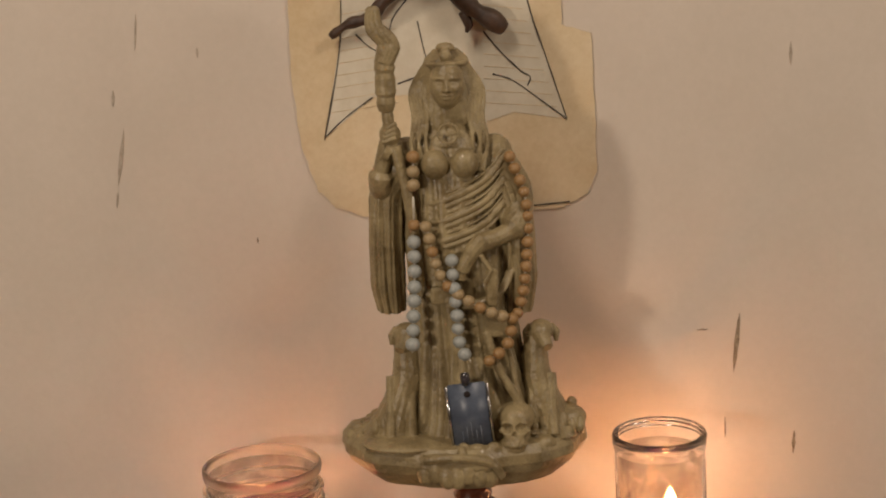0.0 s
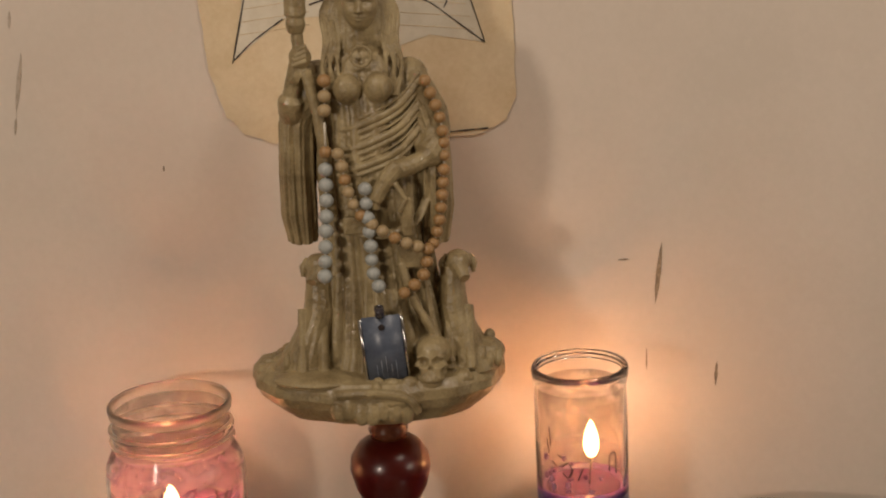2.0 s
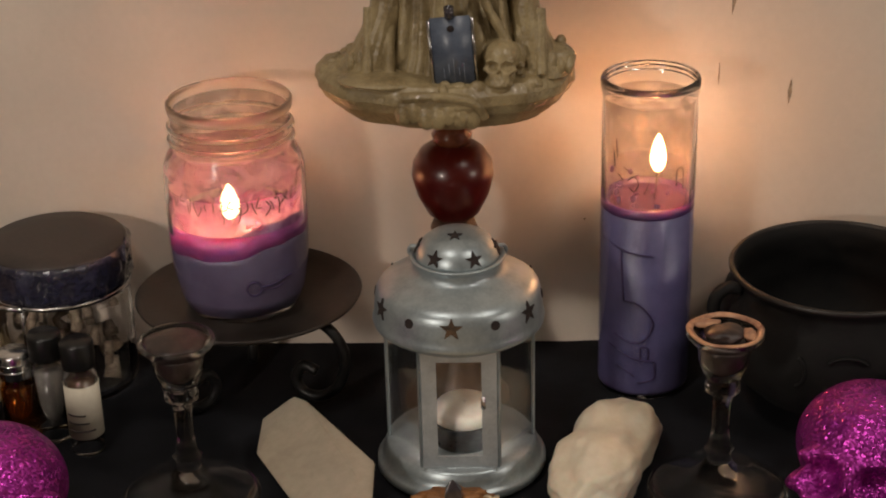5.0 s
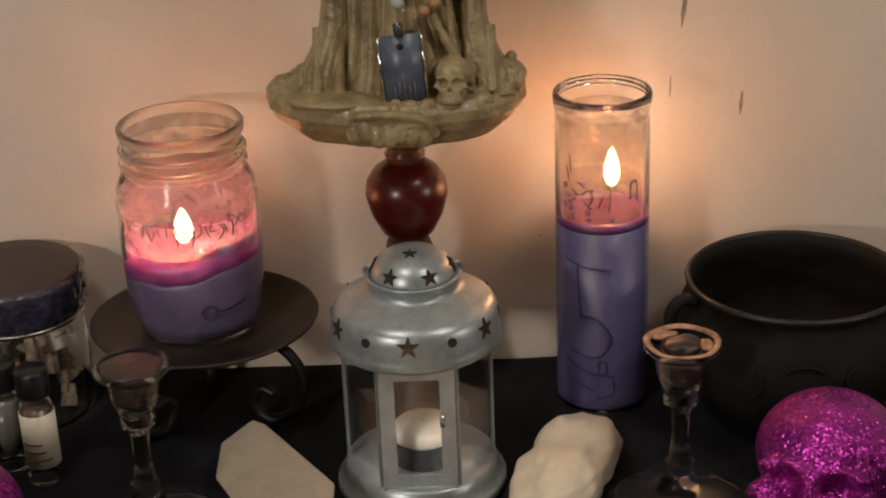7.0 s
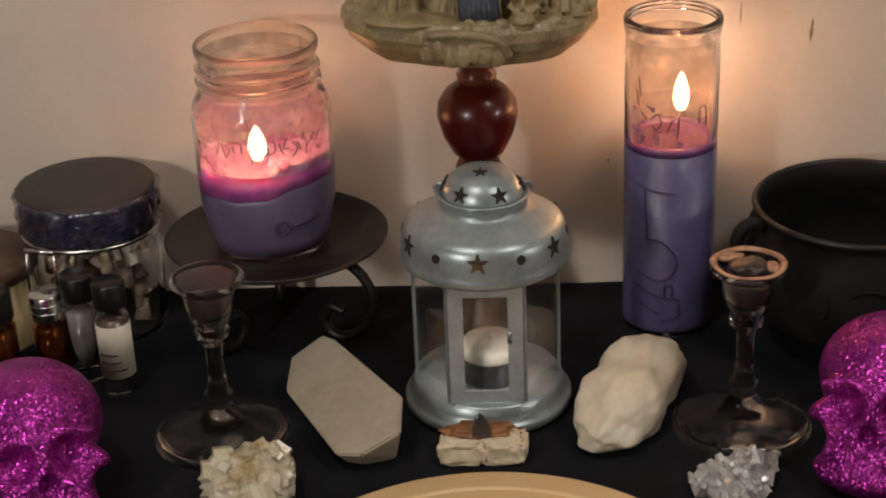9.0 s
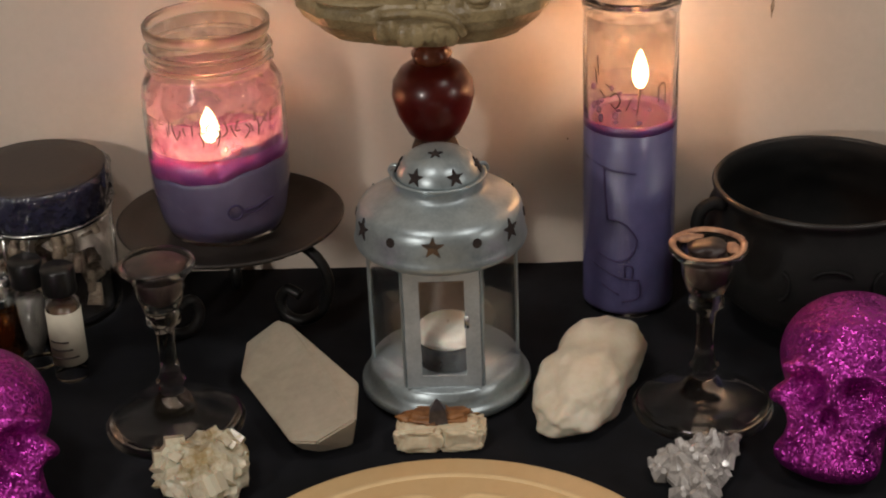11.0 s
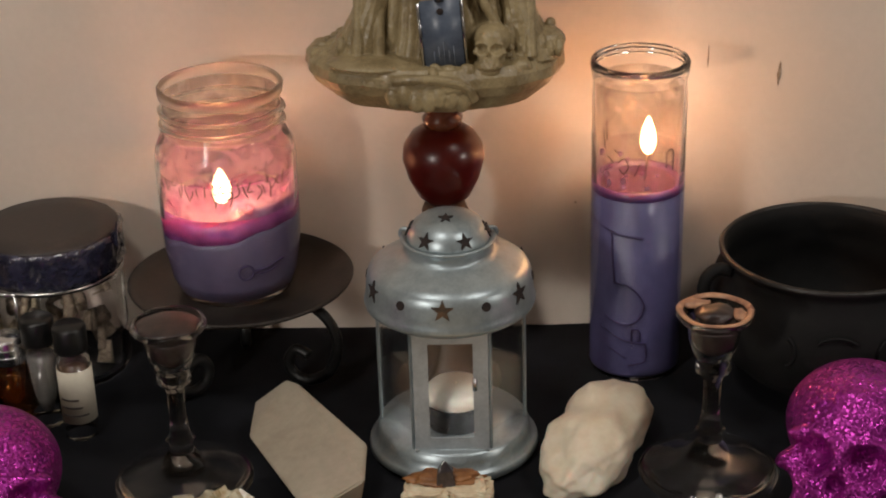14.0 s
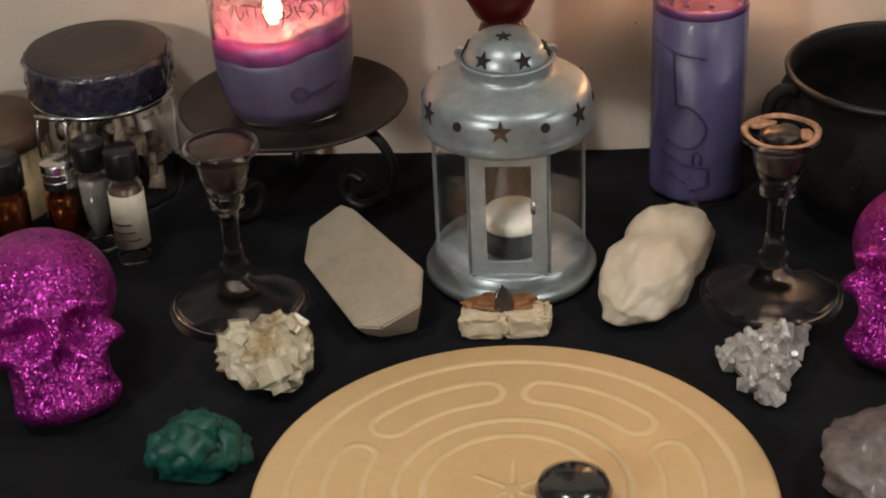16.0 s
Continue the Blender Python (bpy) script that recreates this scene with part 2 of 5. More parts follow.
ROSE_GREY = surface("mauve_grey_quartz", (0.23, 0.19, 0.185), (0.12, 0.095, 0.09), rough=0.4, scale=70, bump=0.6, coat=0.2)
MALACHITE = surface("deep_green_mineral", (0.007, 0.092, 0.066), (0.003, 0.042, 0.032), rough=0.5, scale=90, fine=300, bump=0.3)
BLACK_STONE = surface("polished_dark_stone", (0.03, 0.034, 0.034), (0.012, 0.014, 0.014), rough=0.18, scale=80, coat=0.5)
BOARD = surface("honey_wood", (0.80, 0.565, 0.29), (0.74, 0.50, 0.24), rough=0.4, scale=9, fine=150, bump=0.04)
INLAY = surface("pale_wood_line", (0.84, 0.62, 0.34), (0.78, 0.56, 0.29), rough=0.5, scale=60, fine=300)
BLACK_CAP = surface("black_plastic", (0.007, 0.007, 0.007), (0.004, 0.004, 0.004), rough=0.35, scale=80)
FOIL = surface("crumpled_dark_blue_wrap", (0.03, 0.03, 0.06), (0.015, 0.015, 0.03), rough=0.12, scale=70, fine=220, bump=1.0, depth=0.004, coat=1.0)
LID_TOP = surface("brown_black_lid", (0.05, 0.038, 0.034), (0.03, 0.023, 0.021), rough=0.5, scale=40, fine=300)
HERBS = surface("dried_roots", (0.34, 0.27, 0.20), (0.13, 0.09, 0.06), rough=0.8, scale=110, fine=400, bump=0.6, spread=(0.35, 0.6))
LABEL = surface("cream_label", (0.62, 0.58, 0.47), (0.55, 0.5, 0.4), rough=0.7, scale=60)
OIL = surface("dark_oil", (0.05, 0.03, 0.018), (0.025, 0.014, 0.01), rough=0.2, scale=40)
OIL_GREY = surface("grey_oil", (0.09, 0.085, 0.08), (0.05, 0.045, 0.04), rough=0.2, scale=40)


# ---- building helpers ----
rng = random.Random(7)
TAU = 2 * math.pi


def thing(name, label, category, at=(0, 0, 0), group="", kind=""):
    ob = new(name)
    ob.empty_display_size = 0.01
    ob.location = at
    return tagged(ob, label, category, group, kind)


def part(name, bm, material, parent=None, label="", smooth=True, at=None):
    """Links bm as one mesh object under parent, in the parent's own space."""
    bmesh.ops.recalc_face_normals(bm, faces=bm.faces)
    me = bpy.data.meshes.new(name)
    bm.to_mesh(me)
    bm.free()
    me.materials.append(material)
    if smooth:
        for f in me.polygons:
            f.use_smooth = True
    ob = new(name, me)
    ob.parent = parent
    if at:
        ob.location = at
    return tagged(ob, label)


def clear(ob):
    """Glass lets the light of flames and lamps through."""
    ob.visible_shadow = False
    return ob


def skin(bm, rings, closed=True, cap=True):
    for a, b in zip(rings, rings[1:]):
        n = len(a)
        for i in range(n if closed else n - 1):
            bm.faces.new((a[i], a[(i + 1) % n], b[(i + 1) % n], b[i]))
    if cap:
        for r in (rings[0], rings[-1]):
            if len(r) > 2:
                bm.faces.new(r)
    return bm


def spin(prof, bm=None, n=48, at=(0, 0, 0), cap=True, wob=None):
    """Turns a profile of (radius, height) round the upright axis."""
    bm = bm or bmesh.new()
    rings = []
    for r, h in prof:
        ring = []
        for i in range(n):
            g = TAU * i / n
            k = wob(g, h) if wob else 1
            ring.append(bm.verts.new((at[0] + k * max(r, 1e-5) * math.cos(g), at[1] + k * max(r, 1e-5) * math.sin(g), at[2] + h)))
        rings.append(ring)
    return skin(bm, rings, cap=cap)


def loft(secs, bm=None, n=40, fold=None, cap=True):
    """A closed skin over level ellipses (x, y, z, rx, ry)."""
    bm = bm or bmesh.new()
    rings = []
    for k, (x, y, z, rx, ry) in enumerate(secs):
        t = k / (len(secs) - 1)
        ring = []
        for i in range(n):
            g = TAU * i / n
            f = fold(g, t) if fold else 1
            ring.append(bm.verts.new((x + f * rx * math.cos(g), y + f * ry * math.sin(g), z)))
        rings.append(ring)
    return skin(bm, rings, cap=cap)


def smooth_path(pts, steps=6):
    """Points along a curve through pts."""
    p = [Vector(q) for q in pts]
    p = [2 * p[0] - p[1], *p, 2 * p[-1] - p[-2]]
    out = []
    for a, b, c, d in zip(p, p[1:], p[2:], p[3:]):
        for k in range(steps):
            t = k / steps
            out.append(0.5 * (2 * b + (c - a) * t + (2 * a - 5 * b + 4 * c - d) * t * t + (3 * b - a - 3 * c + d) * t**3))
    return out + [p[-2]]


def tube(pts, rad, bm=None, n=10, flat=1.0):
    """A round rod along pts; rad is one radius or one for each point."""
    bm = bm or bmesh.new()
    pts = [Vector(q) for q in pts]
    if not hasattr(rad, "__len__"):
        rad = [rad] * len(pts)
    side = None
    rings = []
    for k, q in enumerate(pts):
        d = (pts[min(k + 1, len(pts) - 1)] - pts[max(k - 1, 0)]).normalized()
        if side is None:
            side = d.orthogonal().normalized()
        side = (side - d * side.dot(d)).normalized()
        up = d.cross(side)
        rings.append([bm.verts.new(q + rad[k] * (side * math.cos(TAU * i / n) + flat * up * math.sin(TAU * i / n))) for i in range(n)])
    return skin(bm, rings)


def ball(c, r, bm=None, u=16, v=10):
    bm = bm or bmesh.new()
    r = (r, r, r) if not hasattr(r, "__len__") else r
    bmesh.ops.create_uvsphere(bm, u_segments=u, v_segments=v, radius=1, matrix=Matrix.Translation(c) @ Matrix.Diagonal((*r, 1)))
    return bm


def block(a, b, bm=None, bevel=0.0):
    own = bmesh.new()
    bmesh.ops.create_cube(own, size=1)
    for v in own.verts:
        v.co = [(p + q) / 2 + c * (q - p) for p, q, c in zip(a, b, v.co)]
    if bevel:
        bmesh.ops.bevel(own, geom=own.edges[:], offset=bevel, segments=2, affect="EDGES")
    if bm is None:
        return own
    me = bpy.data.meshes.new("tmp")
    own.to_mesh(me)
    own.free()
    bm.from_mesh(me)
    bpy.data.meshes.remove(me)
    return bm


def sheet(outline, thick, bm=None, y=0.0):
    """A flat piece in the x-z plane with its front at y."""
    bm = bm or bmesh.new()
    rings = [[bm.verts.new((x, y + d, z)) for x, z in outline] for d in (0, thick)]
    return skin(bm, rings)


def hull(pts, bevel=0.0015):
    bm = bmesh.new()
    for p in pts:
        bm.verts.new(p)
    out = bmesh.ops.convex_hull(bm, input=bm.verts)
    bmesh.ops.delete(bm, geom=[g for g in out["geom_interior"] if isinstance(g, bmesh.types.BMVert)], context="VERTS")
    bmesh.ops.dissolve_limit(bm, angle_limit=0.16, verts=bm.verts, edges=bm.edges)
    if bevel:
        bmesh.ops.bevel(bm, geom=bm.edges[:], offset=bevel, segments=2, affect="EDGES")
    return bm


def lump(r, seed, rough=0.25, detail=4, scale=1.3, flat_bottom=0.6):
    """An uneven stone of half sizes r standing on z = 0."""
    bm = bmesh.new()
    bmesh.ops.create_icosphere(bm, subdivisions=detail, radius=1)
    off = Vector((seed * 7.3, seed * 3.1, seed * 5.7))
    for v in bm.verts:
        d = v.co.copy()
        k = 1 + rough * noise.noise(d * scale + off) + rough * 0.5 * noise.noise(d * scale * 2.7 + off) + rough * 0.2 * noise.noise(d * scale * 7 + off)
        d = d * k
        z = max(d.z, -flat_bottom)
        v.co = (d.x * r[0], d.y * r[1], (z + flat_bottom) * r[2])
    return bm


# ---- the room ----
def slab(name, a, b, m, label=""):
    ob = part(name, block(a, b), m, smooth=False)
    return tagged(ob, label, kind="structure")


WY = 0.1565
wall = slab("wall_north", (-1.8, WY, -0.75), (1.8, WY + 0.1, 1.75), WALL, "beige painted wall with scuffs")
slab("wall_south", (-1.8, -2.5, -0.75), (1.8, -2.4, 1.75), PLASTER)
slab("wall_west", (-1.9, -2.5, -0.75), (-1.8, WY + 0.1, 1.75), PLASTER)
slab("wall_east", (1.8, -2.5, -0.75), (1.9, WY + 0.1, 1.75), PLASTER)
slab("ceiling", (-1.9, -2.5, 1.75), (1.9, WY + 0.1, 1.85), PLASTER)
slab("floor", (-1.9, -2.5, -0.85), (1.9, WY + 0.1, -0.75), WOOD_FLOOR)


def scuff(x, z, long, wide, lean, mark):
    o = []
    for k in range(9):
        t = k / 8
        o.append((t, math.sin(math.pi * t) ** 0.7 * (0.7 + 0.5 * rng.random())))
    pts = [(x + lean * (t - 0.5) * long + 0.5 * w * wide, z + (t - 0.5) * long) for t, w in o]
    pts += [(x + lean * (t - 0.5) * long - 0.5 * w * wide, z + (t - 0.5) * long) for t, w in reversed(o)]
    part("scuff", sheet(pts, 0.0006, y=WY - 0.0006), mark, wall, smooth=False)


SCUFFS = [(0.177, 0.2514, 0.041, 0.0034, 0.116), (0.2144, 0.1791, 0.017, 0.0024, 0.066), (-0.1404, 0.3381, 0.0042, 0.0012, 0.016), (-0.2269, 0.3985, 0.037, 0.0028, 0.196), (-0.2321, 0.3703, 0.011, 0.0016, 0.166), (-0.2283, 0.4382, 0.011, 0.0018, 0.116), (-0.17, 0.4655, 0.007, 0.0014, 0.016), (0.2155, 0.4446, 0.015, 0.0016, 0.016), (0.1542, 0.2618, 0.0009, 0.0075, 0.016), (-0.2093, 0.4806, 0.023, 0.0012, 0.116), (0.1681, 0.1919, 0.016, 0.0009, 0.016), (0.0827, 0.091, 0.0015, 0.0014, 0.016)]
for s in SCUFFS:
    scuff(*s, FAINT_SCUFF if s[0] < -0.16 or s[1] > 0.43 else SCUFF)


# ---- table under a black cloth ----
table = thing("altar_table", "low table wholly covered by a plain black cloth", "table", (0, -0.17, -0.75))
bm = bmesh.new()
nx, ny = 150, 90
grid_rows = []
for j in range(ny + 1):
    row = []
    for i in range(nx + 1):
        x, y = -0.62 + 1.24 * i / nx, -0.335 + 0.668 * j / ny
        z = 0.75 - 0.0012 + 0.0014 * noise.noise(Vector((x * 9, y * 9, 3))) + 0.0007 * noise.noise(Vector((x * 31, y * 17, 8)))
        row.append(bm.verts.new((x, y, min(z, 0.7505))))
    grid_rows.append(row)
skin(bm, grid_rows, closed=False, cap=False)
edge = [*grid_rows[0], *[r[-1] for r in grid_rows[1:]], *reversed(grid_rows[-1][:-1]), *[r[0] for r in reversed(grid_rows[1:-1])]]
low = []
for v in edge:
    w = 0.006 * math.sin(38 * (v.co.x + v.co.y))
    low.append(bm.verts.new((v.co.x * 1.015 + w * 0.3, v.co.y * (1.02 if v.co.y < 0 else 0.998) + (w if v.co.y < 0 else 0), 0.36 + w)))
skin(bm, [edge, low], cap=False)
part("cloth", bm, CLOTH, table)
for x in (-0.55, 0.55):
    for y in (-0.28, 0.28):
        part("leg", block((x - 0.02, y - 0.02, 0), (x + 0.02, y + 0.02, 0.73), bevel=0.002), WOOD_FLOOR, table)
part("tabletop", block((-0.6, -0.32, 0.72), (0.6, 0.32, 0.747), bevel=0.002), WOOD_FLOOR, table)


# ---- paper with a winged drawing, pinned to the wall ----
poster = thing("drawing_on_paper", "aged torn paper with ink drawing of wings on wall", "drawing")
poster.matrix_basis = pose(-0.0099, WY, 0.4311, 0, 1.37, 0) @ Matrix.Scale(0.939, 4)
PX, PZ = 0.028, -0.44
corner = [(-0.118, 0.62), (-0.13, 0.56), (-0.1335, 0.505), (-0.1345, 0.46), (-0.1295, 0.404), (-0.119, 0.372), (-0.107, 0.36), (-0.088, 0.3535), (-0.03, 0.349),
          (0.02, 0.353), (0.054, 0.3565), (0.071, 0.366), (0.0775, 0.382), (0.0765, 0.43), (0.0742, 0.478), (0.054, 0.484), (0.056, 0.52), (0.05, 0.62)]
outline = []
for a, b in zip(corner, corner[1:] + corner[:1]):
    for k in range(6):
        t = k / 6
        outline.append((a[0] + (b[0] - a[0]) * t + rng.uniform(-0.0006, 0.0006) + PX, a[1] + (b[1] - a[1]) * t + rng.uniform(-0.0006, 0.0006) + PZ))
part("paper", sheet(outline, 0.0012, y=-0.0016), PAPER, poster, smooth=False)
for wing in ([(-0.093, 0.60), (-0.0985, 0.48), (-0.113, 0.41), (-0.078, 0.438), (-0.03, 0.44), (-0.02, 0.60)], [(-0.02, 0.60), (-0.03, 0.44), (-0.01, 0.415), (0.02, 0.425), (0.057, 0.419), (0.031, 0.502), (0.02, 0.60)]):
    part("painted_wing", sheet([(x + PX, z + PZ) for x, z in wing], 0.0003, y=-0.0020), PAPER_PALE, poster, smooth=False)
LINES = [[(-0.093, 0.6), (-0.0965, 0.52), (-0.1, 0.47), (-0.113, 0.409)], [(-0.112, 0.411), (-0.098, 0.424), (-0.078, 0.438)],
         [(0.02, 0.56), (0.031, 0.502), (0.044, 0.46), (0.057, 0.419)], [(0.057, 0.419), (0.04, 0.432), (0.02, 0.447), (0.006, 0.452)],
         [(0.0, 0.482), (0.012, 0.467), (0.026, 0.453)], [(0.026, 0.453), (0.032, 0.449), (0.03, 0.443)], [(-0.088, 0.482), (-0.08, 0.474), (-0.07, 0.468)],
         [(-0.052, 0.505), (-0.062, 0.492), (-0.066, 0.476)], [(-0.045, 0.49), (-0.04, 0.465), (-0.036, 0.455)], [(-0.06, 0.447), (-0.045, 0.452)], [(0.03, 0.358), (0.055, 0.360), (0.058, 0.3605)]]
for ln in LINES:
    p = smooth_path([(x + PX, -0.0022, z + PZ) for x, z in ln], 5)
    part("ink_line", tube(p, [0.0005 * (0.6 + 0.8 * rng.random()) for _ in p], n=6), INK, poster)
for k in range(9):
    z = 0.428 + 0.0085 * k
    part("feather_line", tube([(-0.108 + 0.0013 * k + PX, -0.0021, z + PZ), (-0.06 + PX, -0.0021, z + 0.006 + PZ)], 0.00022, n=5), PAPER, poster)
    part("feather_line", tube([(0.0 + PX, -0.0021, z + 0.004 + PZ), (0.05 - 0.0028 * k + PX, -0.0021, z + PZ)], 0.00022, n=5), PAPER, poster)

# carved wooden hanging above the paper
branch = thing("carved_wooden_hanging", "dark brown carved wooden branch hanging on the wall", "wall ornament", (-0.0112, WY, 0.5065))
branch.scale = (0.955, 0.955, 0.955)
p = smooth_path([(-0.073, -0.010, -0.036), (-0.06, -0.012, -0.028), (-0.045, -0.013, -0.024), (-0.03, -0.013, -0.009), (0.0, -0.013, 0.006)])
part("arm", tube(p, [0.0024 + 0.0045 * k / len(p) + 0.0006 * math.sin(k * 1.1) for k in range(len(p))], n=12), BARK, branch)
p = smooth_path([(0.044, -0.010, -0.037), (0.036, -0.013, -0.030), (0.024, -0.014, -0.022), (0.012, -0.014, -0.008), (0.0, -0.013, 0.006)])
part("arm", tube(p, [0.0050 + 0.0024 * abs(math.sin(k * 0.3)) for k in range(len(p))], n=12), BARK, branch)
bm = ball((0.0, -0.012, 0.016), (0.03, 0.009, 0.014))
for k in range(14):
    ball((rng.uniform(-0.03, 0.03), -0.018, rng.uniform(0.004, 0.026)), rng.uniform(0.003, 0.007), bm, 10, 8)
part("knot", bm, BARK, branch)
part("twig", tube([(0.018, -0.012, -0.024), (0.021, -0.011, -0.034), (0.019, -0.011, -0.038)], [0.004, 0.003, 0.001]), BARK, branch)
part("hook", tube([(0, -0.008, 0.03), (0, -0.004, 0.05), (0, 0.0, 0.052)], 0.001), IRON_WIRE, branch)


# ---- statue on its ball stand ----
def skull_mesh(unit, detail=5, bm=None, m=None, back=0.0):
    """A skull that faces -y and stands on z = 0; unit is about half its width."""
    own = bmesh.new()
    bmesh.ops.create_icosphere(own, subdivisions=detail, radius=1)
    ways = np.array([v.co.normalized()[:] for v in own.verts])
    heart = np.array((0.0, -0.2, -0.12))

    def egg(p, c, r):
        q = (p - np.array(c)) / np.array(r)
        n = np.linalg.norm(q, axis=1)
        return (n - 1) * min(r)

    def brick(p, c, h, r):
        q = np.abs(p - np.array(c)) - np.array(h) + r
        return np.linalg.norm(np.maximum(q, 0), axis=1) + np.minimum(q.max(1), 0) - r

    def join(a, b, k):
        h = np.clip(0.5 + 0.5 * (b - a) / k, 0, 1)
        return b * (1 - h) + a * h - k * h * (1 - h)

    def cut(a, b, k):
        return -join(-a, b, k)

    def body(p):
        d = egg(p, (0, 0.12, 0.27), (0.98, 1.16, 0.86))
        d = join(d, brick(p, (0, -0.62, -0.54), (0.63, 0.42, 0.60), 0.24), 0.16)
        d = join(d, egg(p, (0, -0.76, -0.99), (0.64, 0.44, 0.26)), 0.10)
        for s in (-1, 1):
            d = join(d, egg(p, (s * 0.62, -0.66, -0.26), (0.27, 0.32, 0.17)), 0.10)
            d = join(d, egg(p, (s * 0.36, -0.90, 0.13), (0.36, 0.16, 0.10)), 0.12)
        d = join(d, egg(p, (0, -1.0, -0.14), (0.10, 0.10, 0.20)), 0.08)
        for s in (-1, 1):
            d = cut(d, egg(p, (s * 0.38, -1.03, -0.08), (0.28, 0.33, 0.26)), 0.06)
            d = cut(d, egg(p, (s * 1.02, -0.62, 0.0), (0.24, 0.4, 0.3)), 0.12)
            d = cut(d, egg(p, (s * 0.74, -0.86, -0.62), (0.22, 0.34, 0.20)), 0.08)
        d = cut(d, egg(p, (0, -1.08, -0.44), (0.12, 0.2, 0.17)), 0.04)
        front = np.clip((-p[:, 1] - 0.55) / 0.2, 0, 1)
        d = d + front * 0.05 * np.exp(-((p[:, 2] + 0.82) / 0.035) ** 2)
        rows = np.exp(-((p[:, 2] + 0.82) / 0.17) ** 2)
        return d + front * rows * 0.022 * np.cos(p[:, 0] * 44)

    far = np.full(len(ways), 2.2)
    for _ in range(90):
        far -= 0.6 * np.clip(body(heart + ways * far[:, None]), -0.05, 0.25)
    spots = (heart + ways * far[:, None]) * unit
    c, s = math.cos(radians(back)), math.sin(radians(back))
    spots = spots @ np.array(((1, 0, 0), (0, c, -s), (0, s, c)))
    floor_z = spots[:, 2].min() + 0.03 * unit
    for v, q in zip(own.verts, spots):
        v.co = (q[0], q[1], max(q[2], floor_z) - floor_z)
    if m is not None:
        bmesh.ops.transform(own, matrix=m, verts=own.verts)
    if bm is None:
        return own
    me = bpy.data.meshes.new("tmp")
    own.to_mesh(me)
    own.free()
    bm.from_mesh(me)
    bpy.data.meshes.remove(me)
    return bm


SY = 0.07
stand = thing("ball_stand", "dark red glass ball stand under the statue", "stand", (-0.0032, 0.073, 0))
part("ball", spin([(0.0, -0.0325), (0.008, -0.031), (0.016, -0.0245), (0.022, -0.0125), (0.0252, 0.0), (0.0242, 0.0085), (0.0195, 0.016), (0.013, 0.0205), (0.0, 0.0215)], n=48, at=(0, 0, 0.1590)), RED, stand)
part("collar", spin([(0, 0.178), (0.0115, 0.180), (0.0125, 0.1855), (0.0105, 0.188), (0.0115, 0.1905), (0.0165, 0.196), (0.017, 0.2015), (0, 0.2015)]), AMBER, stand, "brown lacquered collar")
part("foot", spin([(0, 0), (0.033, 0.001), (0.034, 0.006), (0.029, 0.012), (0.017, 0.026), (0.01, 0.05), (0.012, 0.085), (0.017, 0.098), (0.012, 0.115), (0.0145, 0.124), (0.0125, 0.129), (0, 0.1295)]), BARK, stand, "dark brown turned foot")


def folds(many, deep, turn=0.0):
    def f(g, t):
        a = abs(math.sin(0.5 * many * g + turn + 1.2 * t + 0.5 * math.sin(3 * g))) ** 0.7
        b = abs(math.sin(1.15 * many * g + 1.3 + turn - t)) ** 0.8
        return 1 + deep * (1 - 0.55 * t) * (1.5 * a + 0.6 * b - 1.2)
    return f


bm = bmesh.new()
BX = -0.0137
# oval rocky foot
loft([(BX, SY, 0.1955, 0.046, 0.030), (BX, SY, 0.199, 0.064, 0.043), (BX, SY, 0.210, 0.0775, 0.0520), (BX, SY, 0.2165, 0.0818, 0.0550), (BX, SY, 0.2225, 0.0812, 0.0545), (BX, SY, 0.228, 0.076, 0.050), (BX, SY, 0.2305, 0.06, 0.036)], bm, n=64,
     fold=lambda g, t: 1 + 0.018 * math.sin(7 * g) + 0.012 * math.sin(13 * g + 1))
# skirt and body
loft([(-0.004, SY, 0.226, 0.050, 0.036), (-0.005, SY, 0.24, 0.044, 0.032), (-0.007, SY, 0.26, 0.039, 0.029), (-0.009, SY, 0.285, 0.0345, 0.0265), (-0.011, SY, 0.31, 0.033, 0.025), (-0.0125, SY, 0.335, 0.0325, 0.024), (-0.0135, SY, 0.36, 0.033, 0.0235),
      (-0.014, SY, 0.378, 0.031, 0.0225), (-0.0145, SY, 0.392, 0.0305, 0.021), (-0.015, SY, 0.405, 0.032, 0.020), (-0.0155, SY, 0.416, 0.031, 0.0185), (-0.016, SY, 0.4245, 0.023, 0.015), (-0.0165, SY, 0.431, 0.011, 0.0105), (-0.017, SY, 0.445, 0.0095, 0.0095)], bm, n=200, fold=folds(13, 0.105))
# slanting drapes across the front
for k in range(9):
    a = k / 8
    z0, z1 = 0.352 + 0.034 * a, 0.375 + 0.038 * a
    tube(smooth_path([(-0.042 + 0.008 * a, SY - 0.014, z0), (-0.02, SY - 0.0236 + 0.003 * a, z0 + 0.004), (0.004, SY - 0.0226 + 0.003 * a, (z0 + z1) / 2 + 0.002), (0.019, SY - 0.012, z1 + 0.004)]), 0.0015 + 0.0008 * math.sin(k * 2.1), bm, 8)
for k in range(10):
    x = -0.042 + 0.0085 * k
    if k in (2, 3, 5, 8):
        tube(smooth_path([(x * 0.5 - 0.006, SY - 0.0236, 0.33), (x * 0.72, SY - 0.0262, 0.285), (x * 0.98 + 0.002, SY - 0.0325, 0.229)]), [0.0008 + 0.0022 * q / 12 for q in range(13)], bm, 8)
tube(smooth_path([(-0.034, SY - 0.022, 0.325), (-0.012, SY - 0.029, 0.318), (0.012, SY - 0.027, 0.325), (0.022, SY - 0.016, 0.34)]), 0.003, bm, 8, 0.6)
